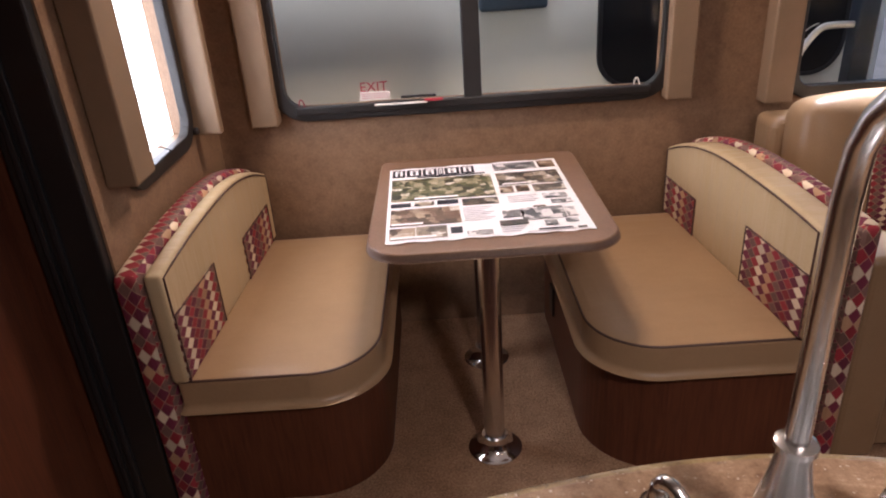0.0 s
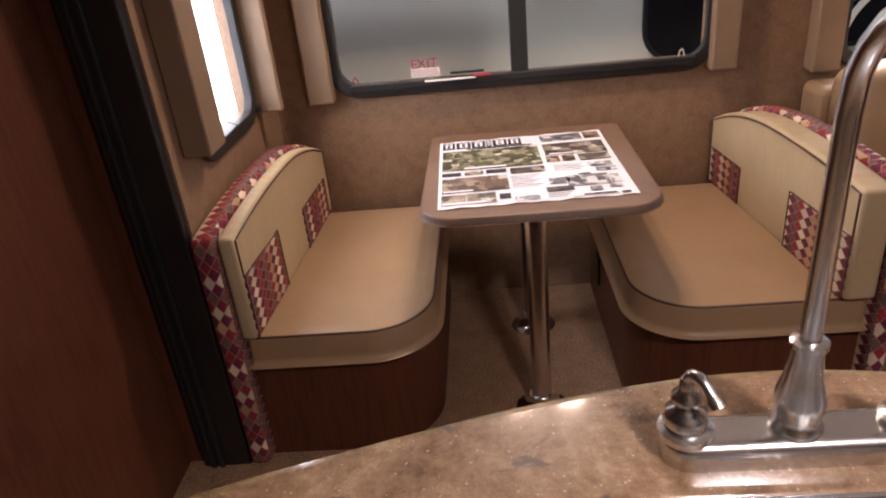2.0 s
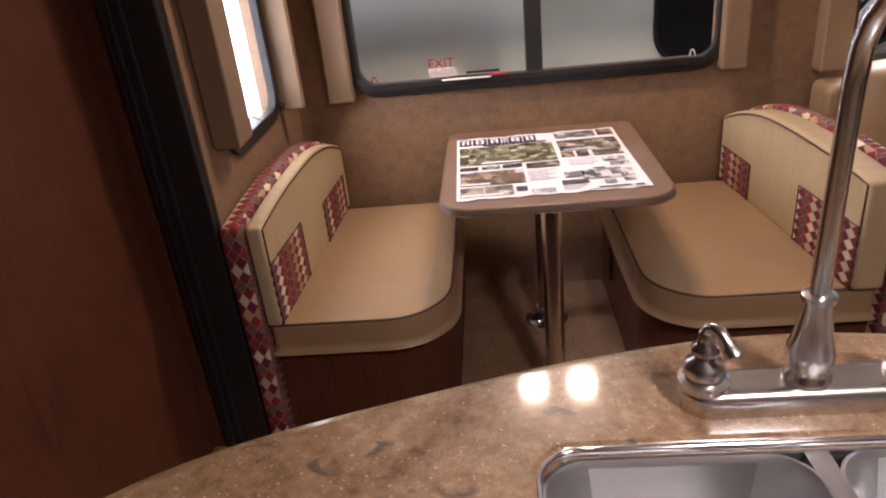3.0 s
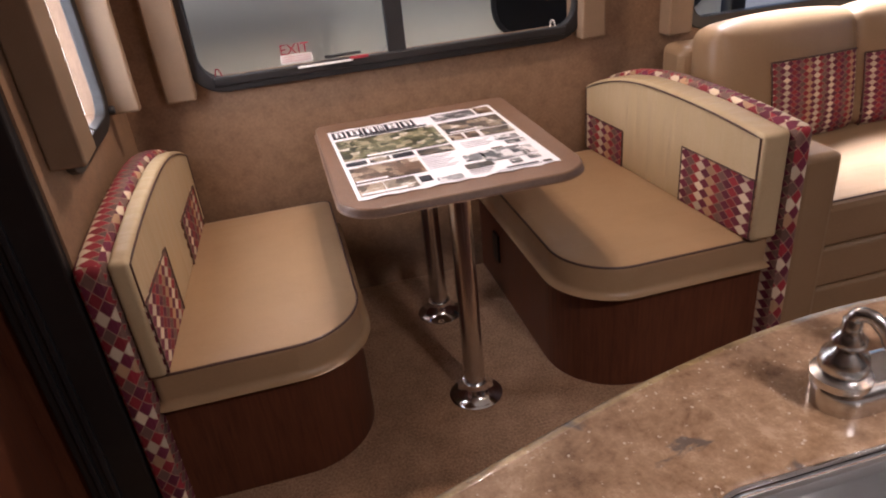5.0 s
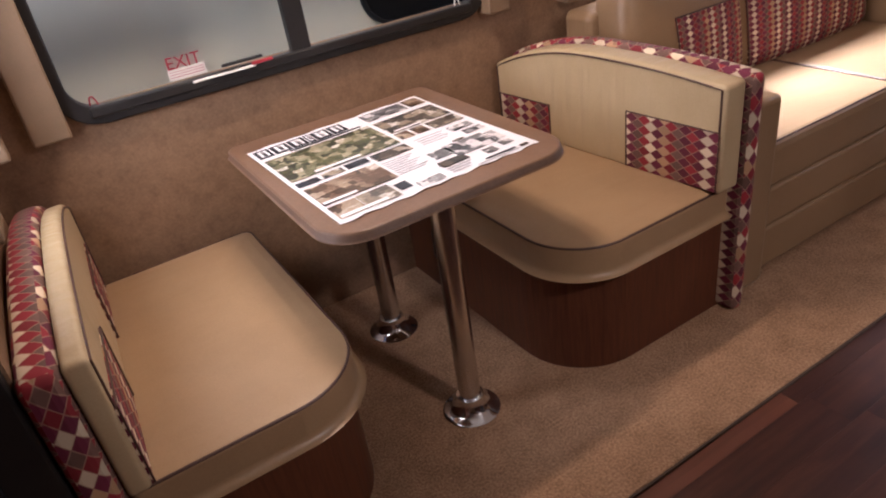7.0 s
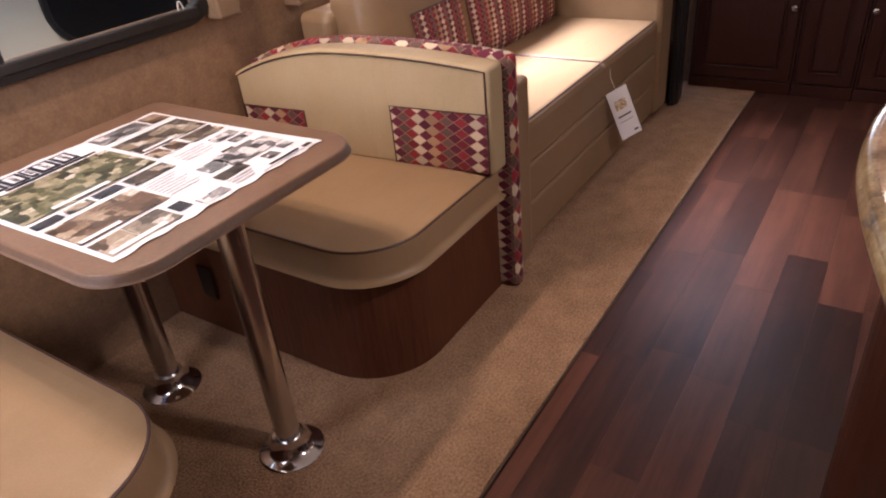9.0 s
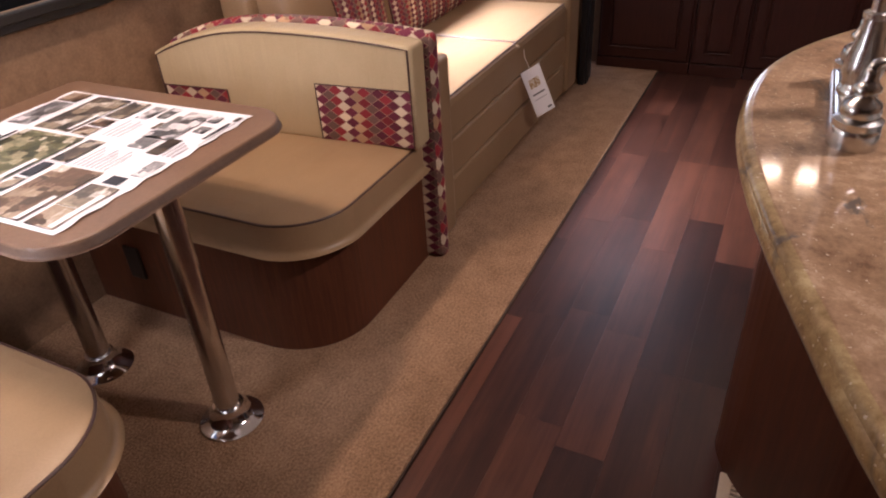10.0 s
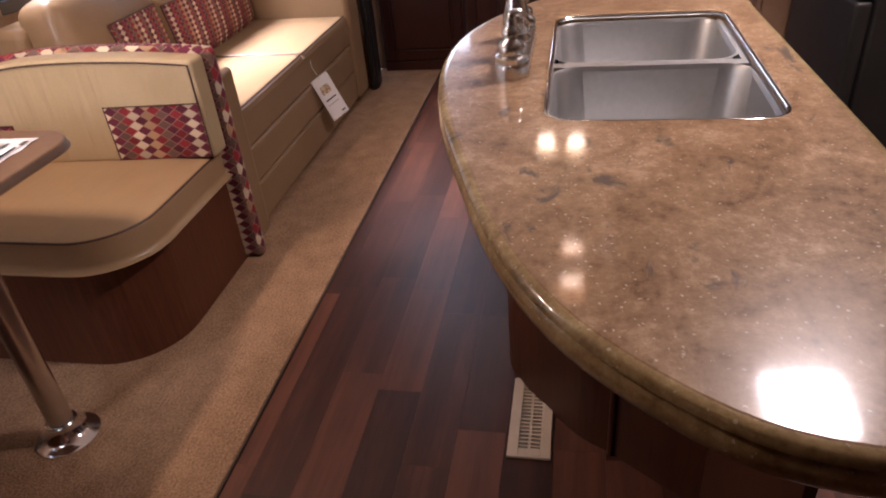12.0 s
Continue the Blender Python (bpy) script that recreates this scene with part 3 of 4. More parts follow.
part("post", block(1.410, 1.480, 3.65, 3.72, 0.5, 1.9, 0.008), plain("blue_black_post", (0.03, 0.04, 0.06), 0.4), arm_out)

# ---- dinette ----


def arch(y, y0, y1, ends, mid):
    u = (y - (y0 + y1) / 2) / ((y1 - y0) / 2)
    end = ends[0] if u < 0 else ends[1]
    return mid - (mid - end) * abs(u) ** 2.2


def arched_slab(xa, xb, y0, y1, z0, ends, mid, bevel, n=18, seg=3):
    """A slab across x with an arched top along y."""
    ys = [y0 + (y1 - y0) * k / n for k in range(n + 1)]
    outline = [(y0, z0), (y1, z0)] + [(y, arch(y, y0, y1, ends, mid)) for y in reversed(ys)]
    b = prism(outline, min(xa, xb), max(xa, xb))
    for v in b.verts:
        y, z, x = v.co
        v.co = (x, y, z)
    bmesh.ops.recalc_face_normals(b, faces=b.faces)
    es = [e for e in b.edges if len(e.link_faces) == 2 and e.calc_face_angle(0) > 0.9]
    bmesh.ops.bevel(b, geom=es, offset=bevel, segments=seg, profile=0.5, affect="EDGES")
    return b


def skew(b, y_near, k):
    """Turn a backrest a little out of the wall's line."""
    for v in b.verts:
        v.co.x += k * (v.co.y - y_near)
    return b


def dinette_bench(side, seat_in, face, label, y0, y1, outer, k, ends, mid, patches, seat_y, base_y, rest, thick):
    """side: -1 or 1, where the backrest stands; seat_in: the seat's inner edge; face: the backrest's front at its near end."""
    t = thing("dinette_bench", (side * 0.55, 3.1, 0.006), label, "bench", "dinette benches")

    def flip(a, b):
        return (min(a, b), max(a, b))
    bx0, bx1 = flip(seat_in + side * 0.008, side * outer)
    r, br = 0.18, 0.215
    radii = (0, br, 0, 0) if side < 0 else (br, 0, 0, 0)
    part("base", prism(rounded(bx0, bx1, base_y, 3.519, radii, 16), 0.006, 0.340), CHERRY, t, "dark cherry curved base panel", True)
    sx0, sx1 = flip(seat_in, face + side * rest)
    corner = (0.02, r, 0.03, 0.02) if side < 0 else (r, 0.02, 0.02, 0.03)
    b = prism(rounded(sx0, sx1, seat_y[0], seat_y[1], corner, 14), 0.340, 0.432, 0.012, 0.020, 4)
    top = max(b.faces, key=lambda f: f.calc_center_median().z + f.normal.z)
    ring_v, mid_v = list(top.verts), top.calc_center_median()
    b.faces.remove(top)
    rim_co = [v.co.copy() for v in ring_v]
    for f, rise in ((0.94, 0.004), (0.80, 0.008), (0.50, 0.011)):
        inner_v = [b.verts.new((mid_v.x + (p.x - mid_v.x) * f, mid_v.y + (p.y - mid_v.y) * f, mid_v.z + rise)) for p in rim_co]
        for q in range(len(ring_v)):
            n_ = (q + 1) % len(ring_v)
            b.faces.new((ring_v[q], ring_v[n_], inner_v[n_], inner_v[q]))
        ring_v = inner_v
    b.faces.new(ring_v)
    cushion = part("seat_cushion", b, VINYL, t, "", True)
    ring = [(x, y, 0.4285) for x, y in rounded(sx0 + 0.003, sx1 - 0.003, seat_y[0] + 0.003, seat_y[1] - 0.003, corner, 14)]
    part("piping", tube(ring, 0.0036, 6, True), PIPING, cushion, "dark brown piping", True)
    ya, yb = y0 + 0.008, y1 - 0.008
    rest_b = skew(arched_slab(face, face + side * rest, ya, yb, 0.436, ends, mid, 0.012), ya, k)
    backrest = part("backrest", rest_b, CREAM, t, "cream vinyl arched backrest", True)
    pa, pb = ya + 0.012, yb - 0.012
    fx = face - side * 0.0005
    loop = [(fx, pa, 0.446)] + [(fx, pa + (pb - pa) * i / 22, arch(pa + (pb - pa) * i / 22, ya, yb, ends, mid) - 0.012) for i in range(23)] + [(fx, pb, 0.446)]
    part("piping", skew(tube(loop, 0.0030, 6), ya, k), PIPING, backrest, "dark brown piping", True)
    for p0, p1, ztop in patches:
        x0, x1 = flip(face - side * 0.0035, face + side * 0.006)
        pm = part("patch", skew(block(x0, x1, p0, p1, 0.442, ztop, 0.002), ya, k), FABRIC, backrest, "red and cream diamond fabric panel")
        box_uv(pm, (0.004, 0.012))
        gx = face - side * 0.0045
        part("patch_piping", skew(tube([(gx, p0, 0.443), (gx, p0, ztop), (gx, p1, ztop), (gx, p1, 0.443)], 0.0022, 6), ya, k), PIPING, backrest)
    s0, s1 = flip(face + side * (rest + 0.002), face + side * thick)
    shell_b = skew(arched_slab(s0, s1, y0 - 0.012, min(y1 + 0.01, 3.51), 0.006, (ends[0] + 0.012, ends[1] + 0.012), mid + 0.012, 0.02), ya, k)
    shell = part("back_shell", shell_b, FABRIC, t, "diamond-patterned fabric back shell", True)
    box_uv(shell, (0.01, 0.02))
    uvs = shell.data.uv_layers[0].data
    for p in shell.data.polygons:
        if abs(p.normal.x) < 0.7:
            for li in p.loop_indices:
                u, v = uvs[li].uv
                uvs[li].uv = (v, u)
    return t


left = dinette_bench(-1, -0.280, -0.752, "tan vinyl dinette bench with diamond fabric back by the end window", 2.572, 3.485, 0.857, 0.048, (0.742, 0.676), 0.775, ((2.588, 2.872, 0.628), (3.125, 3.41, 0.585)), (2.598, 3.452), 2.612, 0.044, 0.108)
right = dinette_bench(1, 0.276, 0.785, "tan vinyl dinette bench with diamond fabric back against the sofa", 2.585, 3.50, 0.890, -0.080, (0.742, 0.672), 0.770, ((2.602, 2.908, 0.617), (3.23, 3.47, 0.572)), (2.616, 3.47), 2.634, 0.080, 0.132)
outlet = thing("wall_outlet", (0.30, 3.35, 0.2), "small black outlet plate on the bench base", "outlet")
part("plate", block(0.275, 0.2840, 3.28, 3.34, 0.13, 0.24, 0.003), RUBBER, outlet)

table = thing("dinette_table", (0, 3.1, 0.006), "brown laminate dinette table on two chrome pedestal legs", "table")
TOP = rounded(-0.288, 0.354, 2.664, 3.39, (0.10, 0.10, 0.03, 0.03), 10)
part("tabletop", prism(TOP, 0.694, 0.7155, 0.005, 0.007, 3), LAMINATE, table, "", True)
part("edge_band", prism(rounded(-0.2895, 0.3555, 2.6625, 3.3915, (0.101, 0.101, 0.03, 0.03), 10), 0.6975, 0.711, 0.002, 0.002, 1), LAMINATE_EDGE, table, "grey-brown edge band", True)
for lx, y in ((0.020, 2.765), (0.030, 3.237)):
    leg = part("leg", lathe([(0.030, 0.05), (0.030, 0.689)], (lx, y, 0.0), 28), NICKEL, table, "chrome pedestal leg", True)
    part("floor_flange", lathe([(0.078, 0.006), (0.080, 0.010), (0.074, 0.014), (0.060, 0.018), (0.046, 0.032), (0.038, 0.052), (0.038, 0.060), (0.031, 0.061)], (lx, y, 0.0), 32), CHROME, leg, "round chrome floor flange", True)
    part("top_flange", lathe([(0.035, 0.661), (0.07, 0.682), (0.085, 0.6935)], (lx, y, 0.0), 28), CHROME, leg, "", True)

# the printed sheet on the table
PAPER_M = pose(0.020, 3.018, 0.7165, 0, 0, 1.5)
sheet = new("brochure")
sheet.matrix_world = PAPER_M
tagged(sheet, "large glossy printed sheet with photographs lying on the table", "brochure")


def flat_part(name, x0, x1, y0, y1, z, material, wave=0.0, n=1):
    x0, x1, y0, y1 = x0 * 1.06, x1 * 1.06, y0 * 1.03, y1 * 1.03
    b = bmesh.new()
    grid = [[b.verts.new((x0 + (x1 - x0) * i / n, y0 + (y1 - y0) * j / n, z)) for i in range(n + 1)] for j in range(n + 1)]
    for j in range(n):
        for i in range(n):
            b.faces.new((grid[j][i], grid[j][i + 1], grid[j + 1][i + 1], grid[j + 1][i]))
    top = bmesh.ops.extrude_face_region(b, geom=b.faces[:])["geom"]
    for v in top:
        if isinstance(v, bmesh.types.BMVert):
            v.co.z += 0.0006
    if wave:
        for v in b.verts:
            if v.co.y < y0 + 0.01 or v.co.y > y1 - 0.01:
                v.co.y += wave * math.sin(v.co.x * 85) * (1 if v.co.y < 0 else 0.7)
            v.co.z += 0.0012 * (math.sin(v.co.x * 40) * math.cos(v.co.y * 9) + 1) * min(1, abs(v.co.y) / 0.27)
    bmesh.ops.recalc_face_normals(b, faces=b.faces)
    me = bpy.data.meshes.new(name)
    b.to_mesh(me)
    b.free()
    me.materials.append(material)
    ob = new(name, me)
    ob.parent = sheet
    return ob


flat_part("paper_sheet", -0.253, 0.253, -0.277, 0.277, 0.0, PAPER, 0.0035, 28)
GREENISH = printed_photo("galley_photo", (0.030, 0.028, 0.018), (0.125, 0.125, 0.060), (0.40, 0.34, 0.22), 17)
BROWNISH = printed_photo("interior_photo", (0.045, 0.025, 0.014), (0.15, 0.085, 0.05), (0.42, 0.32, 0.22), 12)
GREYISH = printed_photo("trailer_photo", (0.05, 0.05, 0.055), (0.25, 0.24, 0.24), (0.72, 0.68, 0.69), 15)
DARKISH = printed_photo("lounge_photo", (0.025, 0.022, 0.022), (0.10, 0.075, 0.055), (0.34, 0.27, 0.19), 13)
PZ = 0.0034
for x0, x1, y0, y1, mt in (
    (-0.244, 0.044, -0.004, 0.172, GREENISH), (0.060, 0.186, 0.196, 0.258, GREYISH), (0.195, 0.243, 0.198, 0.260, BROWNISH), (0.059, 0.239, 0.064, 0.169, DARKISH),
    (0.057, 0.094, 0.006, 0.053, BROWNISH), (0.103, 0.138, 0.006, 0.053, BROWNISH), (0.150, 0.237, 0.001, 0.053, DARKISH),
    (-0.244, -0.190, -0.048, -0.021, INK), (-0.180, -0.128, -0.047, -0.019, DARKISH), (-0.119, -0.063, -0.046, -0.017, INK), (-0.052, 0.044, -0.066, -0.020, DARKISH),
    (-0.243, -0.063, -0.178, -0.066, BROWNISH), (-0.244, -0.180, -0.262, -0.193, BROWNISH), (-0.178, -0.102, -0.262, -0.191, DARKISH), (-0.093, -0.064, -0.244, -0.207, INK),
    (-0.054, 0.008, -0.268, -0.237, GREYISH), (0.044, 0.098, -0.170, -0.125, GREYISH), (0.090, 0.200, -0.196, -0.118, GREYISH), (0.203, 0.228, -0.190, -0.130, GREYISH), (0.128, 0.160, -0.115, -0.105, DARKISH),
    (0.030, 0.100, -0.222, -0.190, DARKISH), (0.165, 0.228, -0.056, -0.024, GREYISH), (0.180, 0.234, -0.096, -0.070, GREYISH), (0.140, 0.170, -0.238, -0.209, GREYISH), (0.192, 0.222, -0.226, -0.203, GREYISH), (0.212, 0.234, -0.268, -0.256, DARKISH),
):
    flat_part("photo", x0, x1, y0, y1, PZ, mt)
GREY_INK = plain("grey_ink", (0.50, 0.47, 0.50), 0.5)
# the brand's title, as plain outlined shapes
for k, w in enumerate((0.038, 0.044, 0.042, 0.016, 0.044, 0.040)):
    x = -0.244 + (0, 0.043, 0.091, 0.137, 0.157, 0.205)[k]
    flat_part("title_shape", x, x + w, 0.196, 0.258, PZ, INK)
    flat_part("title_shape", x + w * 0.22, x + w * 0.80, 0.205, 0.250, PZ + 0.0008, PAPER)
    flat_part("title_shape", x + w * 0.40, x + w * 0.62, 0.205, 0.250, PZ + 0.0016, GREYISH)
flat_part("subtitle_line", -0.17, 0.030, 0.182, 0.190, PZ, INK)
for k in range(8):
    flat_part("text_line", -0.054, 0.026 - 0.012 * (k % 3), -0.088 - 0.012 * k, -0.085 - 0.012 * k, PZ, GREY_INK)
for k in range(4):
    flat_part("text_line", 0.070, 0.150 - 0.010 * (k % 2), -0.028 - 0.014 * k, -0.025 - 0.014 * k, PZ, GREY_INK)
for k in range(3):
    flat_part("text_line", 0.030, 0.092 - 0.008 * k, -0.236 - 0.012 * k, -0.232 - 0.012 * k, PZ, GREY_INK)
flat_part("text_line", 0.118, 0.200, -0.262, -0.255, PZ, INK)
flat_part("text_line", 0.090, 0.205, -0.271, -0.268, PZ, GREY_INK)
flat_part("caption_line", -0.18, -0.06, 0.002, 0.014, PZ + 0.0008, PAPER)
flat_part("caption_line", 0.07, 0.15, 0.068, 0.077, PZ + 0.0008, PAPER)
flat_part("caption_line", -0.240, -0.16, -0.174, -0.163, PZ + 0.0008, PAPER)
flat_part("caption_line", -0.240, -0.13, -0.259, -0.247, PZ + 0.0008, PAPER)

# ---- sofa ----


def puffy(x0, x1, y0, y1, z0, z1, bulge, n=10, bevel=0.03):
    """A stuffed cushion: a rounded block whose faces swell."""
    b = block(x0, x1, y0, y1, z0, z1, bevel, 4)
    bmesh.ops.subdivide_edges(b, edges=[e for e in b.edges if e.calc_length() > 0.12], cuts=n, use_grid_fill=True)
    c = Vector(((x0 + x1) / 2, (y0 + y1) / 2, (z0 + z1) / 2))
    h = Vector(((x1 - x0) / 2, (y1 - y0) / 2, (z1 - z0) / 2))
    for v in b.verts:
        u = [(v.co[k] - c[k]) / h[k] for k in range(3)]
        f = [math.sqrt(max(0.0, 1 - min(1, abs(q)) ** 2)) for q in u]
        for k in range(3):
            o = f[(k + 1) % 3] * f[(k + 2) % 3]
            v.co[k] += bulge * o * u[k] + 0.004 * noise.noise(v.co * 9) * o
    return b


sofa = thing("sofa", (1.75, 3.05, 0.006), "tan vinyl sofa with pleated front and patterned back cushions", "sofa")
part("near_arm", block(0.934, 1.062, 2.612, 3.44, 0.02, 0.645, 0.02, 3), SOFA_VINYL, sofa, "", True)
part("far_arm", block(2.385, 2.56, 2.625, 3.44, 0.03, 0.66, 0.025, 3), SOFA_VINYL, sofa, "", True)
part("base", block(1.064, 2.383, 2.68, 3.44, 0.02, 0.33, 0.006), SOFA_VINYL, sofa)
for z0, z1 in ((0.035, 0.185), (0.189, 0.325), (0.329, 0.460)):
    part("front_panel", block(1.064, 2.381, 2.640, 2.682, z0, z1, 0.014, 3), SOFA_VINYL, sofa, "", True)
for x0, x1 in ((1.064, 1.745), (1.749, 2.381)):
    part("seat_cushion", block(x0, x1, 2.642, 3.18, 0.330, 0.475, 0.022, 3), SOFA_VINYL, sofa, "tan seat cushion bright with daylight", True)
part("back_frame", block(0.985, 2.48, 3.30, 3.44, 0.30, 0.80, 0.03, 3), SOFA_VINYL, sofa, "", True)


def back_cushion(x0, x1, top, p0, p1, ptop):
    b = puffy(x0, x1, 3.115, 3.275, 0.465, top, 0.035, 12, 0.04)
    lean = Matrix.Translation((0, 3.19, 0.465)) @ Matrix.Rotation(radians(-11), 4, "X") @ Matrix.Translation((0, -3.19, -0.465))
    bmesh.ops.transform(b, matrix=lean, verts=b.verts)
    c = part("back_cushion", b, SOFA_VINYL, sofa, "plump tan back cushion", True)
    q = puffy(x0, x1, 3.115, 3.275, 0.465, top, 0.035, 12, 0.04)
    for co_, no_ in (((p0, 0, 0), (-1, 0, 0)), ((p1, 0, 0), (1, 0, 0)), ((0, 0, ptop), (0, 0, 1)), ((0, 3.16, 0), (0, 1, 0))):
        bmesh.ops.bisect_plane(q, geom=q.verts[:] + q.edges[:] + q.faces[:], plane_co=co_, plane_no=no_, clear_outer=True)
    bmesh.ops.recalc_face_normals(q, faces=q.faces)
    for v in q.verts:
        v.co.y -= 0.004
    skin = bmesh.ops.extrude_face_region(q, geom=q.faces[:])["geom"]
    for v in skin:
        if isinstance(v, bmesh.types.BMVert):
            v.co.y += 0.010
    bmesh.ops.recalc_face_normals(q, faces=q.faces)
    rim_x = sorted({round(v.co.x, 4) for v in q.verts if abs(v.co.z - ptop) < 0.001})
    rim_z = sorted({round(v.co.z, 4) for v in q.verts if abs(v.co.x - p0) < 0.001})

    def face_y(x, z):
        near = min((v for v in q.verts), key=lambda v: (v.co.x - x) ** 2 + (v.co.z - z) ** 2 + 0.02 * v.co.y)
        return near.co.y - 0.001
    line = [(p0, face_y(p0, z), z) for z in rim_z] + [(x, face_y(x, ptop), ptop) for x in rim_x[1:]]
    bmesh.ops.transform(q, matrix=lean, verts=q.verts)
    ins = part("patterned_panel", q, PILLOW, c, "small diamond patterned fabric panel", True)
    box_uv(ins)
    seam = tube([tuple(lean @ Vector(p)) for p in line], 0.003, 6)
    part("panel_piping", seam, PIPING, c, "dark brown piping", True)
    return c


back_cushion(1.045, 1.575, 0.865, 1.215, 1.565, 0.735)
back_cushion(1.585, 2.37, 0.865, 1.60, 2.33, 0.715)
part("seat_piping", tube([(1.07, 2.653, 0.473), (2.375, 2.653, 0.473)], 0.003, 6), PIPING, sofa, "brown front piping", True)
part("cushion_piping", tube([(1.747, 2.656, 0.4735), (1.747, 3.12, 0.4735)], 0.0032, 6), PIPING, sofa, "brown piping between the seat cushions", True)
tag = new("hang_tag")
tag.matrix_world = pose(1.80, 2.575, 0.262, -6, -20, -42)
tagged(tag, "white printed hang tag on the sofa front", "tag")
part_card = block(-0.045, 0.045, -0.0012, 0.0012, -0.105, 0.105, 0.0008, 1)
card_me = bpy.data.meshes.new("card")
part_card.to_mesh(card_me)
part_card.free()
card_me.materials.append(PAPER)
card = new("card", card_me)
card.parent = tag
for nm, x0, x1, z0, z1, mt in (("picture", -0.026, 0.022, 0.02, 0.06, printed_photo("tag_photo", (0.30, 0.16, 0.05), (0.5, 0.35, 0.18), (0.75, 0.7, 0.62), 60)), ("print_line", -0.028, 0.028, -0.012, -0.006, INK), ("print_line", -0.028, 0.028, -0.035, -0.031, bpy.data.materials["grey_ink"]), ("print_mark", 0.016, 0.034, -0.09, -0.082, INK)):
    pb = block(x0, x1, -0.0022, -0.0014, z0, z1)
    pme = bpy.data.meshes.new(nm)
    pb.to_mesh(pme)
    pb.free()
    pme.materials.append(mt)
    po = new(nm, pme)
    po.parent = tag

string_me = tube([(1.800, 2.639, 0.43), (1.792, 2.634, 0.40), (1.772, 2.598, 0.352)], 0.0014, 5)
string_data = bpy.data.meshes.new("string")
string_me.to_mesh(string_data)
string_me.free()
string_data.materials.append(WHITE)
string_data.transform(tag.matrix_world.inverted())
string = new("string", string_data)
string.parent = tag

# ---- far cabinets ----


def far_cabinet(y0, y1, knob_y):
    t = thing("base_cabinet", (2.920, (y0 + y1) / 2, 0), "dark cherry cabinet with raised-panel door and chrome knob", "cabinet", "far cabinets")
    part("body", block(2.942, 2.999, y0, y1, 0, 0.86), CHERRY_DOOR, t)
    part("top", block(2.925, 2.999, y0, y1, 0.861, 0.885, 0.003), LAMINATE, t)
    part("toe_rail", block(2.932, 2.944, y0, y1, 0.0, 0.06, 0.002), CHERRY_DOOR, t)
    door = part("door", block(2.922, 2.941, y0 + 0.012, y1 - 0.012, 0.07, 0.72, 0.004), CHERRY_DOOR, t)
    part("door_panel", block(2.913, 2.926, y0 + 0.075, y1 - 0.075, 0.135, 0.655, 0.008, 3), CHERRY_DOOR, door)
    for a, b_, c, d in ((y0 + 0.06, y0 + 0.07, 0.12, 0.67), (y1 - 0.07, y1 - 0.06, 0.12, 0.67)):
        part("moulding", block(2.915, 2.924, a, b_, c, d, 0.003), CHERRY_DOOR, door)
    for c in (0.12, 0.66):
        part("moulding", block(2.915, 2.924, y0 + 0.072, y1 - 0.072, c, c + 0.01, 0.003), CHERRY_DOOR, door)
    if knob_y:
        part("knob", lathe([(0.006, 0), (0.006, 0.012), (0.013, 0.018), (0.014, 0.024), (0.008, 0.030)], (2.922, knob_y, 0.425), 16, Vector((-1, 0, 0))), CHROME, door, "chrome knob", True)
    return t


far_cabinet(2.13, 2.62, 2.163)
far_cabinet(1.86, 2.125, None)
far_cabinet(1.35, 1.855, 1.835)
far_cabinet(0.85, 1.345, None)

fridge = thing("refrigerator", (1.6, 0.45, 0), "black refrigerator beside the kitchen island", "refrigerator")
part("body", block(1.15, 1.80, -0.25, 0.66, 0.06, 1.75, 0.01), BLACK, fridge)
part("door", block(1.155, 1.795, 0.664, 0.71, 0.75, 1.74, 0.012, 3), BLACK, fridge)
part("door", block(1.155, 1.795, 0.664, 0.71, 0.10, 0.74, 0.012, 3), BLACK, fridge)
part("handle", block(1.20, 1.22, 0.712, 0.745, 0.9, 1.3, 0.006), NICKEL, fridge)
part("plinth", block(1.17, 1.78, -0.24, 0.62, 0.0, 0.06), BLACK, fridge)
pantry = thing("pantry_cabinet", (2.1, 0.4, 0), "tall grey-brown pantry cabinet beside the refrigerator", "cabinet")
part("body", block(1.83, 2.35, -0.25, 0.80, 0.0, CEILING_Z - 0.02, 0.004), LAMINATE, pantry)
part("door", block(1.835, 2.345, 0.802, 0.82, 0.08, 1.9, 0.005), LAMINATE, pantry)

# ---- island ----
RIM = [(-0.683, 1.285), (-0.656, 1.375), (-0.56, 1.485), (-0.43, 1.562), (-0.25, 1.626), (-0.06, 1.682), (0.13, 1.716), (0.30, 1.714), (0.45, 1.672), (0.60, 1.585), (0.76, 1.45), (0.87, 1.33), (0.91, 1.22), (0.86, 1.155), (0.70, 1.145), (0.42, 1.142), (0.06, 1.134), (-0.25, 1.128), (-0.48, 1.138), (-0.62, 1.185), (-0.670, 1.235)]
SINK_CUT = (-0.106, 0.464, 1.199, 1.532)
BOWLS = [(-0.100, 0.168, 1.205, 1.526), (0.190, 0.458, 1.215, 1.526)]


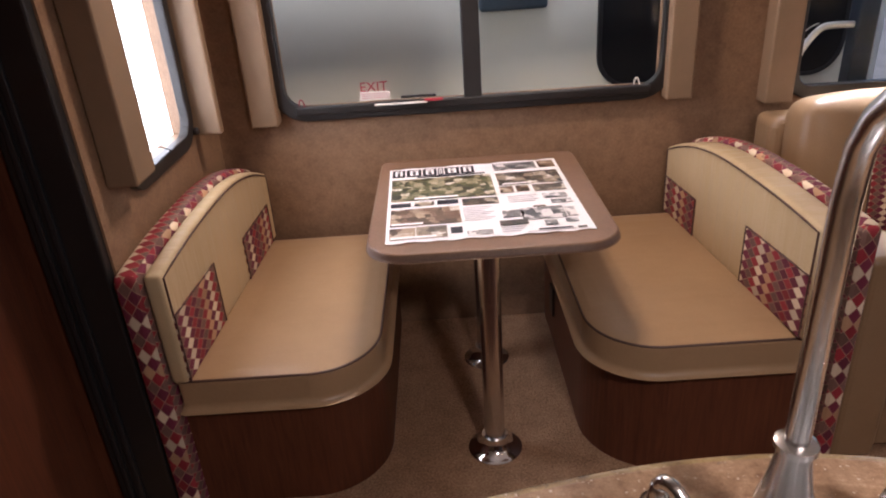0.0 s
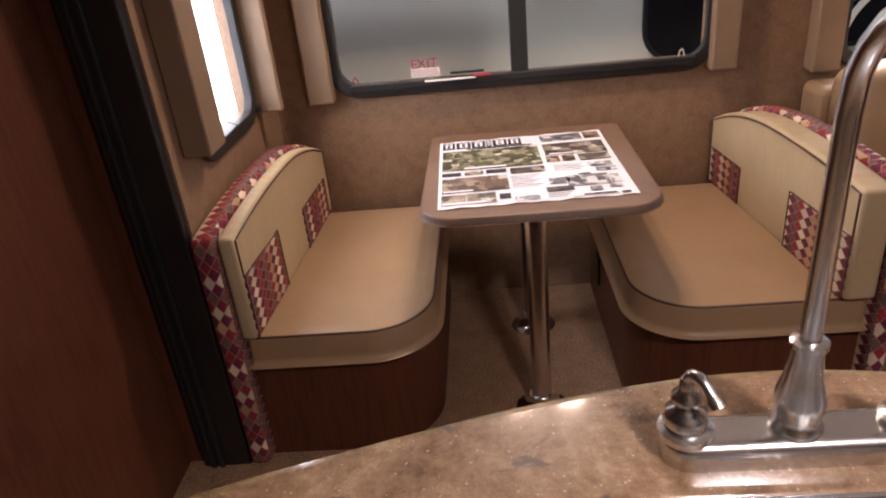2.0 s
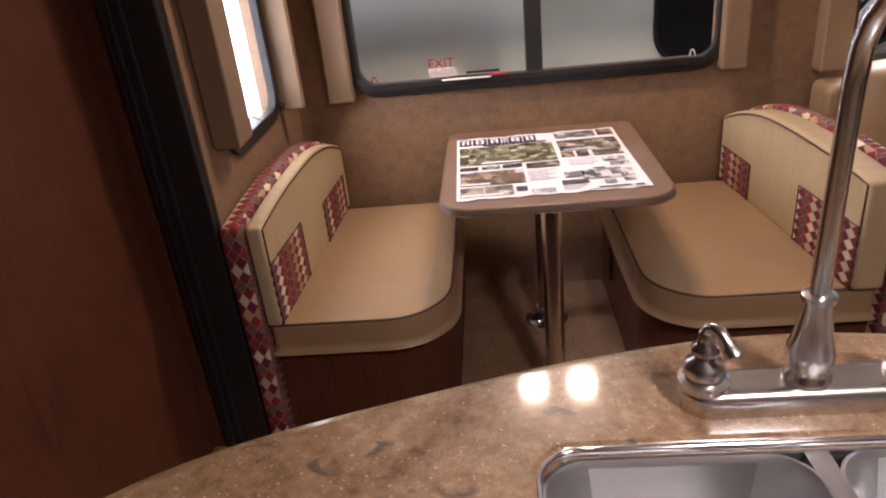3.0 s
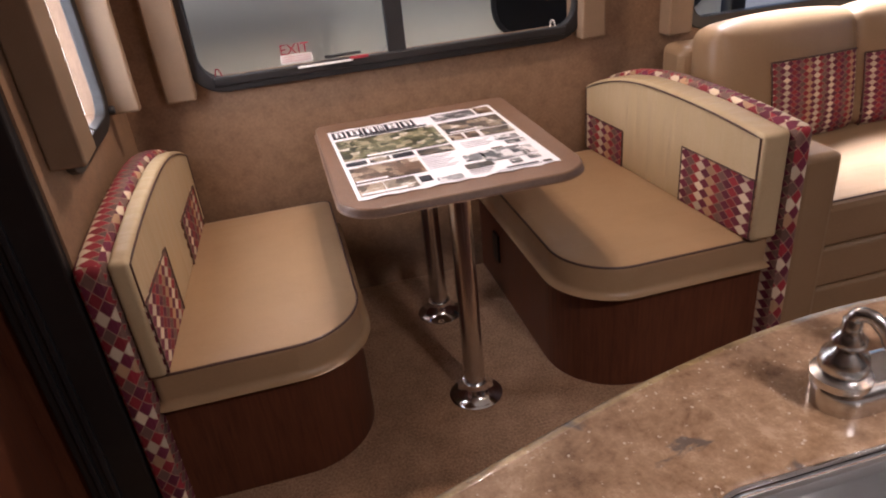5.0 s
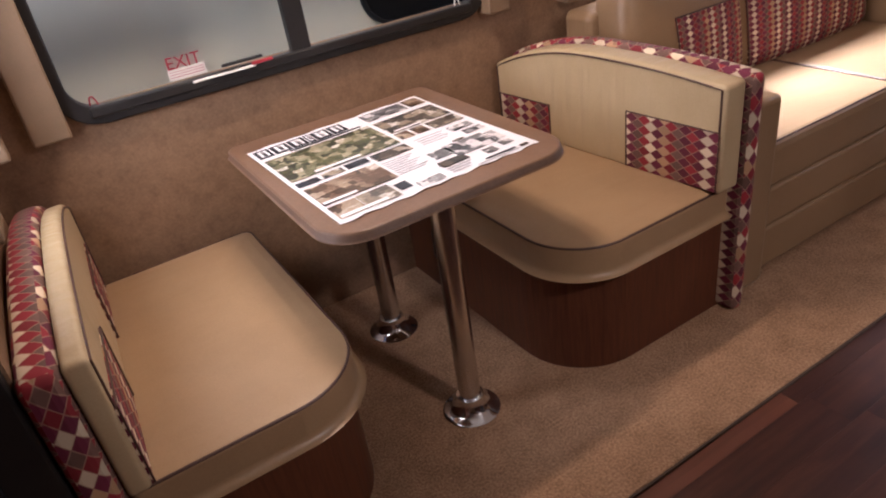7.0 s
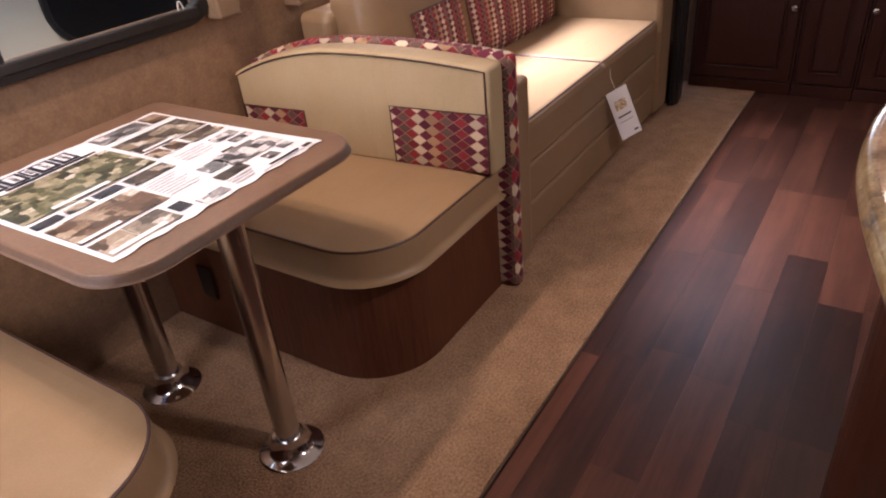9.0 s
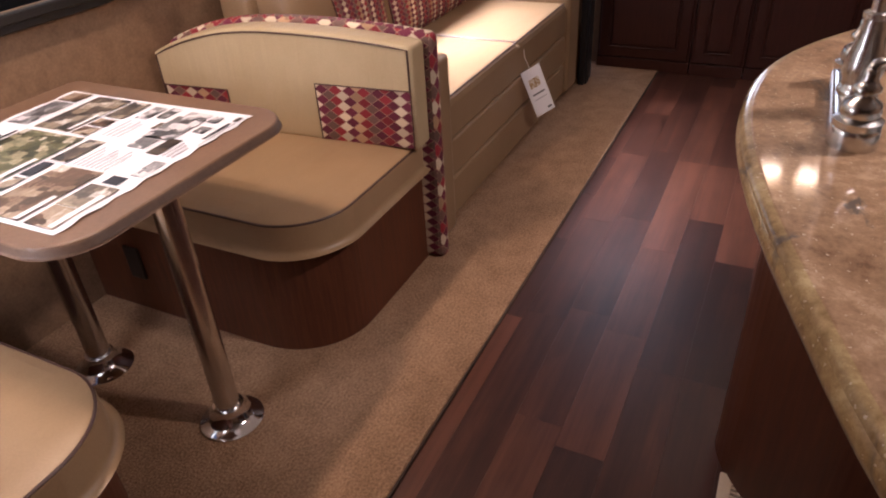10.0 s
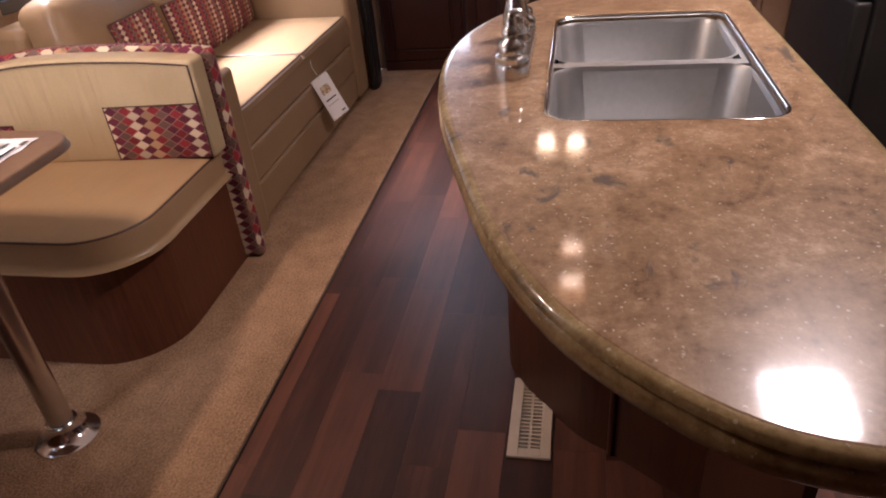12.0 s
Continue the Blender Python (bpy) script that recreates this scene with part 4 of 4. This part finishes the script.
def counter_mesh():
    b = bmesh.new()
    rim = [b.verts.new((p.x, p.y, COUNTER_Z)) for p in (Vector((q.x, q.y, 0)) for q in spline([(x, y, 0) for x, y in RIM], 5, True))]
    edges = [b.edges.new((rim[k], rim[(k + 1) % len(rim)])) for k in range(len(rim))]
    for x0, x1, y0, y1 in (SINK_CUT,):
        loop = [b.verts.new((x, y, COUNTER_Z)) for x, y in rounded(x0, x1, y0, y1, (0.045,) * 4, 6)]
        edges += [b.edges.new((loop[k], loop[(k + 1) % len(loop)])) for k in range(len(loop))]
    bmesh.ops.triangle_fill(b, use_beauty=True, use_dissolve=False, edges=edges)
    bmesh.ops.recalc_face_normals(b, faces=b.faces)
    made = bmesh.ops.extrude_face_region(b, geom=b.faces[:])["geom"]
    for v in made:
        if isinstance(v, bmesh.types.BMVert):
            v.co.z -= 0.042
    bmesh.ops.recalc_face_normals(b, faces=b.faces)
    sharp = [e for e in b.edges if len(e.link_faces) == 2 and e.calc_face_angle(0) > 1.2]
    bmesh.ops.bevel(b, geom=sharp, offset=0.008, segments=3, profile=0.5, affect="EDGES")
    return b


def offset_rim(d):
    """The worktop's outline, moved outwards by d."""
    pts = spline([(x, y, 0) for x, y in RIM], 5, True)
    n = len(pts)
    out = []
    for k in range(n):
        w = (pts[(k + 1) % n] - pts[k - 1]).normalized()
        out.append((pts[k].x - w.y * d, pts[k].y + w.x * d))
    return out


def edge_mesh():
    b = bmesh.new()
    rings = [[b.verts.new((x, y, COUNTER_Z - h)) for x, y in offset_rim(d)] for d, h in ((-0.006, 0.0005), (0.001, 0.0012), (0.0055, 0.005), (0.0065, 0.010), (0.0035, 0.013), (0.0075, 0.018), (0.009, 0.026), (0.0065, 0.035), (0.0, 0.0425), (-0.006, 0.0430))]
    for r0, r1 in zip(rings, rings[1:]):
        m = len(r0)
        for k in range(m):
            b.faces.new((r0[k], r0[(k + 1) % m], r1[(k + 1) % m], r1[k]))
    return b


BASE = [(p.x, p.y) for p in spline([(0.70, 1.36, 0), (0.62, 1.49, 0), (0.53, 1.60, 0), (0.44, 1.652, 0), (0.333, 1.622, 0), (0.218, 1.530, 0), (0.148, 1.465, 0), (0.105, 1.395, 0)], 5)] + [(-0.03, 1.215), (-0.36, 1.175), (-0.36, 1.158), (-0.20, 1.156), (0.0, 1.160), (0.40, 1.165), (0.70, 1.168)]
island = thing("kitchen_island", (0.3, 1.4, 0), "curved cherry kitchen island base", "kitchen island")
base_b = prism(BASE, 0.0, 0.869)
bmesh.ops.delete(base_b, geom=[f for f in base_b.faces if f.normal.z > 0.9], context="FACES")
for v in base_b.verts:
    if v.co.z > 0.8 and v.co.y < 1.56 and v.co.x < 0.5:
        v.co.z = 0.70  # leaves room for the bowls
part("base_panel", base_b, CHERRY_SHADED, island, "curved cherry panel, coloured darker for shade", True)
part("corner_bead", lathe([(0.008, 0.002), (0.008, 0.70)], (0.099, 1.392, 0), 10), CHERRY_SHADED, island, "", True)
worktop = thing("island_worktop", (0, 1.45, COUNTER_Z - 0.042), "polished brown stone-look teardrop worktop on the island", "worktop")
slab = part("slab", counter_mesh(), STONE, worktop)
slab.data.set_sharp_from_angle(angle=radians(35))
for f in slab.data.polygons:
    f.use_smooth = abs(f.normal.z) < 0.99
part("edge_profile", edge_mesh(), STONE_EDGE_LIT, worktop, "rounded double edge profile", True)

sink = thing("kitchen_sink", (0.18, 1.37, 0.73), "double-bowl stainless steel sink set into the worktop", "sink")


def bowl_mesh(x0, x1, y0, y1, deep):
    b = bmesh.new()
    rings = []
    for grow, z, r in ((0.004, COUNTER_Z - 0.015, 0.050), (0.0, COUNTER_Z - 0.0145, 0.046), (-0.004, COUNTER_Z - 0.022, 0.044), (-0.010, COUNTER_Z - deep + 0.04, 0.05), (-0.018, COUNTER_Z - deep + 0.012, 0.055), (-0.042, COUNTER_Z - deep, 0.05)):
        rings.append([b.verts.new((x, y, z)) for x, y in rounded(x0 - grow, x1 + grow, y0 - grow, y1 + grow, (r,) * 4, 7)])
    for r0, r1 in zip(rings, rings[1:]):
        m = len(r0)
        for k in range(m):
            b.faces.new((r0[k], r0[(k + 1) % m], r1[(k + 1) % m], r1[k]))
    b.faces.new(rings[-1])
    return b


for (x0, x1, y0, y1), deep in zip(BOWLS, (0.20, 0.17)):
    bowl = part("bowl", bowl_mesh(x0, x1, y0, y1, deep), STEEL, sink, "", True)
    part("drain", lathe([(0.040, 0.002), (0.042, 0.004), (0.034, 0.005), (0.012, 0.003)], ((x0 + x1) / 2, (y0 + y1) / 2, COUNTER_Z - deep), 20), CHROME, bowl, "round chrome drain", True)

rim_loop = [(x, y, COUNTER_Z - 0.006) for x, y in rounded(*SINK_CUT, (0.045,) * 4, 8)]
part("rim", tube(rim_loop, 0.0042, 8, True), CHROME, sink, "bright steel rim", True)
for a, b_, c, d in ((0.167, 0.191, SINK_CUT[2] - 0.01, SINK_CUT[3] + 0.01), (0.191, 0.474, SINK_CUT[2] - 0.01, 1.214), (0.191, 0.474, 1.527, SINK_CUT[3] + 0.01), (-0.116, 0.167, SINK_CUT[2] - 0.01, 1.204), (-0.116, 0.167, 1.527, SINK_CUT[3] + 0.01), (-0.116, -0.101, 1.204, 1.527), (0.459, 0.474, 1.214, 1.527)):
    part("flange", block(a, b_, c, d, COUNTER_Z - 0.04, COUNTER_Z - 0.0155), STEEL, sink, "steel flange beside the bowls")
tap = thing("faucet", (0.19, 1.592, COUNTER_Z), "brushed nickel two-handle faucet with high arc spout", "faucet")
FX, FY = 0.190, 1.592
part("deck_plate", prism(rounded(FX - 0.132, FX + 0.132, FY - 0.028, FY + 0.028, (0.028,) * 4, 10), COUNTER_Z, COUNTER_Z + 0.030, 0.012, 0.0, 5), NICKEL, tap, "", True)
part("spout_base", lathe([(0.0245, 0.029), (0.0250, 0.035), (0.0215, 0.039), (0.0205, 0.045), (0.0245, 0.058), (0.0240, 0.068), (0.0185, 0.090), (0.0150, 0.112), (0.0140, 0.124), (0.0172, 0.126), (0.0172, 0.132), (0.0125, 0.134)], (FX, FY, COUNTER_Z), 24), NICKEL, tap, "", True)
arc = [(FX, FY, COUNTER_Z + 0.13), (FX, FY, COUNTER_Z + 0.24), (FX, FY, COUNTER_Z + 0.345)]
for k in range(1, 11):
    a = radians(18 * k)
    arc.append((FX, FY - 0.085 + 0.085 * math.cos(a), COUNTER_Z + 0.355 + 0.085 * math.sin(a)))
arc.append((FX, FY - 0.17, COUNTER_Z + 0.315))
part("spout", tube(arc, 0.0100, 14), NICKEL, tap, "high arc spout", True)
for s in (-1, 1):
    hx = FX + s * 0.108
    h = part("handle", lathe([(0.027, 0.027), (0.0275, 0.035), (0.0205, 0.038), (0.0225, 0.045), (0.0205, 0.056), (0.0115, 0.062), (0.0105, 0.066), (0.0155, 0.070), (0.0155, 0.075), (0.0105, 0.080), (0.0085, 0.086), (0.0085, 0.094), (0.004, 0.098)], (hx, FY, COUNTER_Z), 20), NICKEL, tap, "", True)
    lever = spline([(hx, FY, COUNTER_Z + 0.086), (hx + 0.002, FY - 0.002, COUNTER_Z + 0.099), (hx + 0.008, FY - 0.012, COUNTER_Z + 0.101), (hx + 0.014, FY - 0.021, COUNTER_Z + 0.092), (hx + 0.019, FY - 0.029, COUNTER_Z + 0.082)], 4)
    part("lever", tube(lever, [0.0085 - 0.0018 * math.sin(math.pi * k / (len(lever) - 1)) + 0.0016 * (k > len(lever) - 4) for k in range(len(lever))], 12), NICKEL, h, "", True)

vent = thing("floor_vent", (0.195, 1.58, 0.0), "almond floor vent with dark slots in the planks", "vent")
VX0, VX1, VY0, VY1 = 0.064, 0.328, 1.527, 1.630
part("frame", merge(block(VX0, VX1, VY0, VY0 + 0.026, 0.0, 0.008, 0.002), block(VX0, VX1, VY1 - 0.026, VY1, 0.0, 0.008, 0.002), block(VX0, VX0 + 0.028, VY0 + 0.026, VY1 - 0.026, 0.0, 0.008, 0.002), block(VX1 - 0.028, VX1, VY0 + 0.026, VY1 - 0.026, 0.0, 0.008, 0.002)), VENT_METAL, vent)
part("shaft", block(VX0 + 0.02, VX1 - 0.02, VY0 + 0.02, VY1 - 0.02, -0.003, 0.001), BLACK, vent, "dark slot opening")
part("spine", block(VX0 + 0.028, VX1 - 0.028, (VY0 + VY1) / 2 - 0.003, (VY0 + VY1) / 2 + 0.003, 0.001, 0.007), VENT_METAL, vent)
for k in range(17):
    x = VX0 + 0.036 + k * (VX1 - VX0 - 0.07) / 16
    part("slat", block(x - 0.0028, x + 0.0028, VY0 + 0.026, VY1 - 0.026, 0.001, 0.006), VENT_METAL, vent)

# ---- ceiling lights ----
SHADE = glow("lit_glass_shade", (1.0, 0.66, 0.36), 8)


def ceiling_light(x, y, dx, dy, watts, shade):
    t = thing("ceiling_light", (x, y, CEILING_Z), "twin-dome ceiling light, lit warm", "ceiling light", "ceiling lights")
    part("base", block(x - 0.07 - abs(dx), x + 0.07 + abs(dx), y - 0.07 - abs(dy), y + 0.07 + abs(dy), CEILING_Z - 0.018, CEILING_Z - 0.001, 0.006), WHITE, t)
    for s in (-1, 1):
        cx, cy = x + s * dx, y + s * dy
        part("dome", lathe([(0.052, -0.020), (0.050, -0.034), (0.040, -0.048), (0.022, -0.056), (0.004, -0.058)], (cx, cy, CEILING_Z), 20), shade, t, "glowing glass dome", True)
        lamp("ceiling_bulb", "AREA", watts, pose(cx, cy, CEILING_Z - 0.062), WARM, size=(0.07, 0.07))


ceiling_light(0.05, 3.06, 0.090, 0.0, 7.5, SHADE)
ceiling_light(2.28, 1.56, 0.0, 0.075, 0.6, SHADE)
ceiling_light(1.15, 1.49, 0.115, 0.0, 0.2, glow("dim_glass_shade", (1.0, 0.42, 0.13), 3.0))
sky_panel = thing("skylight", (0.50, 0.83, CEILING_Z), "square white ceiling skylight", "skylight")
part("frame", block(0.33, 0.67, 0.66, 1.00, CEILING_Z - 0.02, CEILING_Z - 0.001, 0.005), WHITE, sky_panel)
part("diffuser", block(0.395, 0.605, 0.73, 0.93, CEILING_Z - 0.028, CEILING_Z - 0.019, 0.004), glow("skylight_diffuser", (0.95, 0.97, 1.0), 12), sky_panel, "bright diffuser")
sky_lamp = lamp("skylight_daylight", "AREA", 22, pose(0.50, 0.83, CEILING_Z - 0.04), (1.0, 0.86, 0.70), size=(0.20, 0.20))
sky_lamp.data.spread = radians(160)

# ---- floor planks ----
plank_floor = bpy.data.objects["floor"]
rng = random.Random(4)
PLANK_W = 0.118
plank_meshes = {}


def plank_mesh(length):
    if length not in plank_meshes:
        b = block(0, length / 100, 0, PLANK_W - 0.0002, -0.0035, 0.0, 0.0003, 1)
        me = bpy.data.meshes.new("plank")
        b.to_mesh(me)
        b.free()
        me.materials.append(PLANK)
        plank_meshes[length] = me
    return plank_meshes[length]


row, y = 0, 2.346 - PLANK_W
while y > 0.62:
    x = -1.55 - rng.choice((0, 9, 17, 26)) / 100
    while x < 2.99:
        length = rng.choice((34, 46, 58, 70, 82))
        if x + length / 100 > 2.99:
            length = max(4, int((2.998 - x) * 100))
        ob = new("plank", plank_mesh(length))
        ob.location = (x, y, 0)
        ob.parent = plank_floor
        x += length / 100 + 0.0002
    y -= PLANK_W
    row += 1
rest = block(-2.4, 3.0, -0.3, y + PLANK_W - 0.001, -0.0035, 0.0)
part("plank_rest", rest, PLANK, plank_floor)
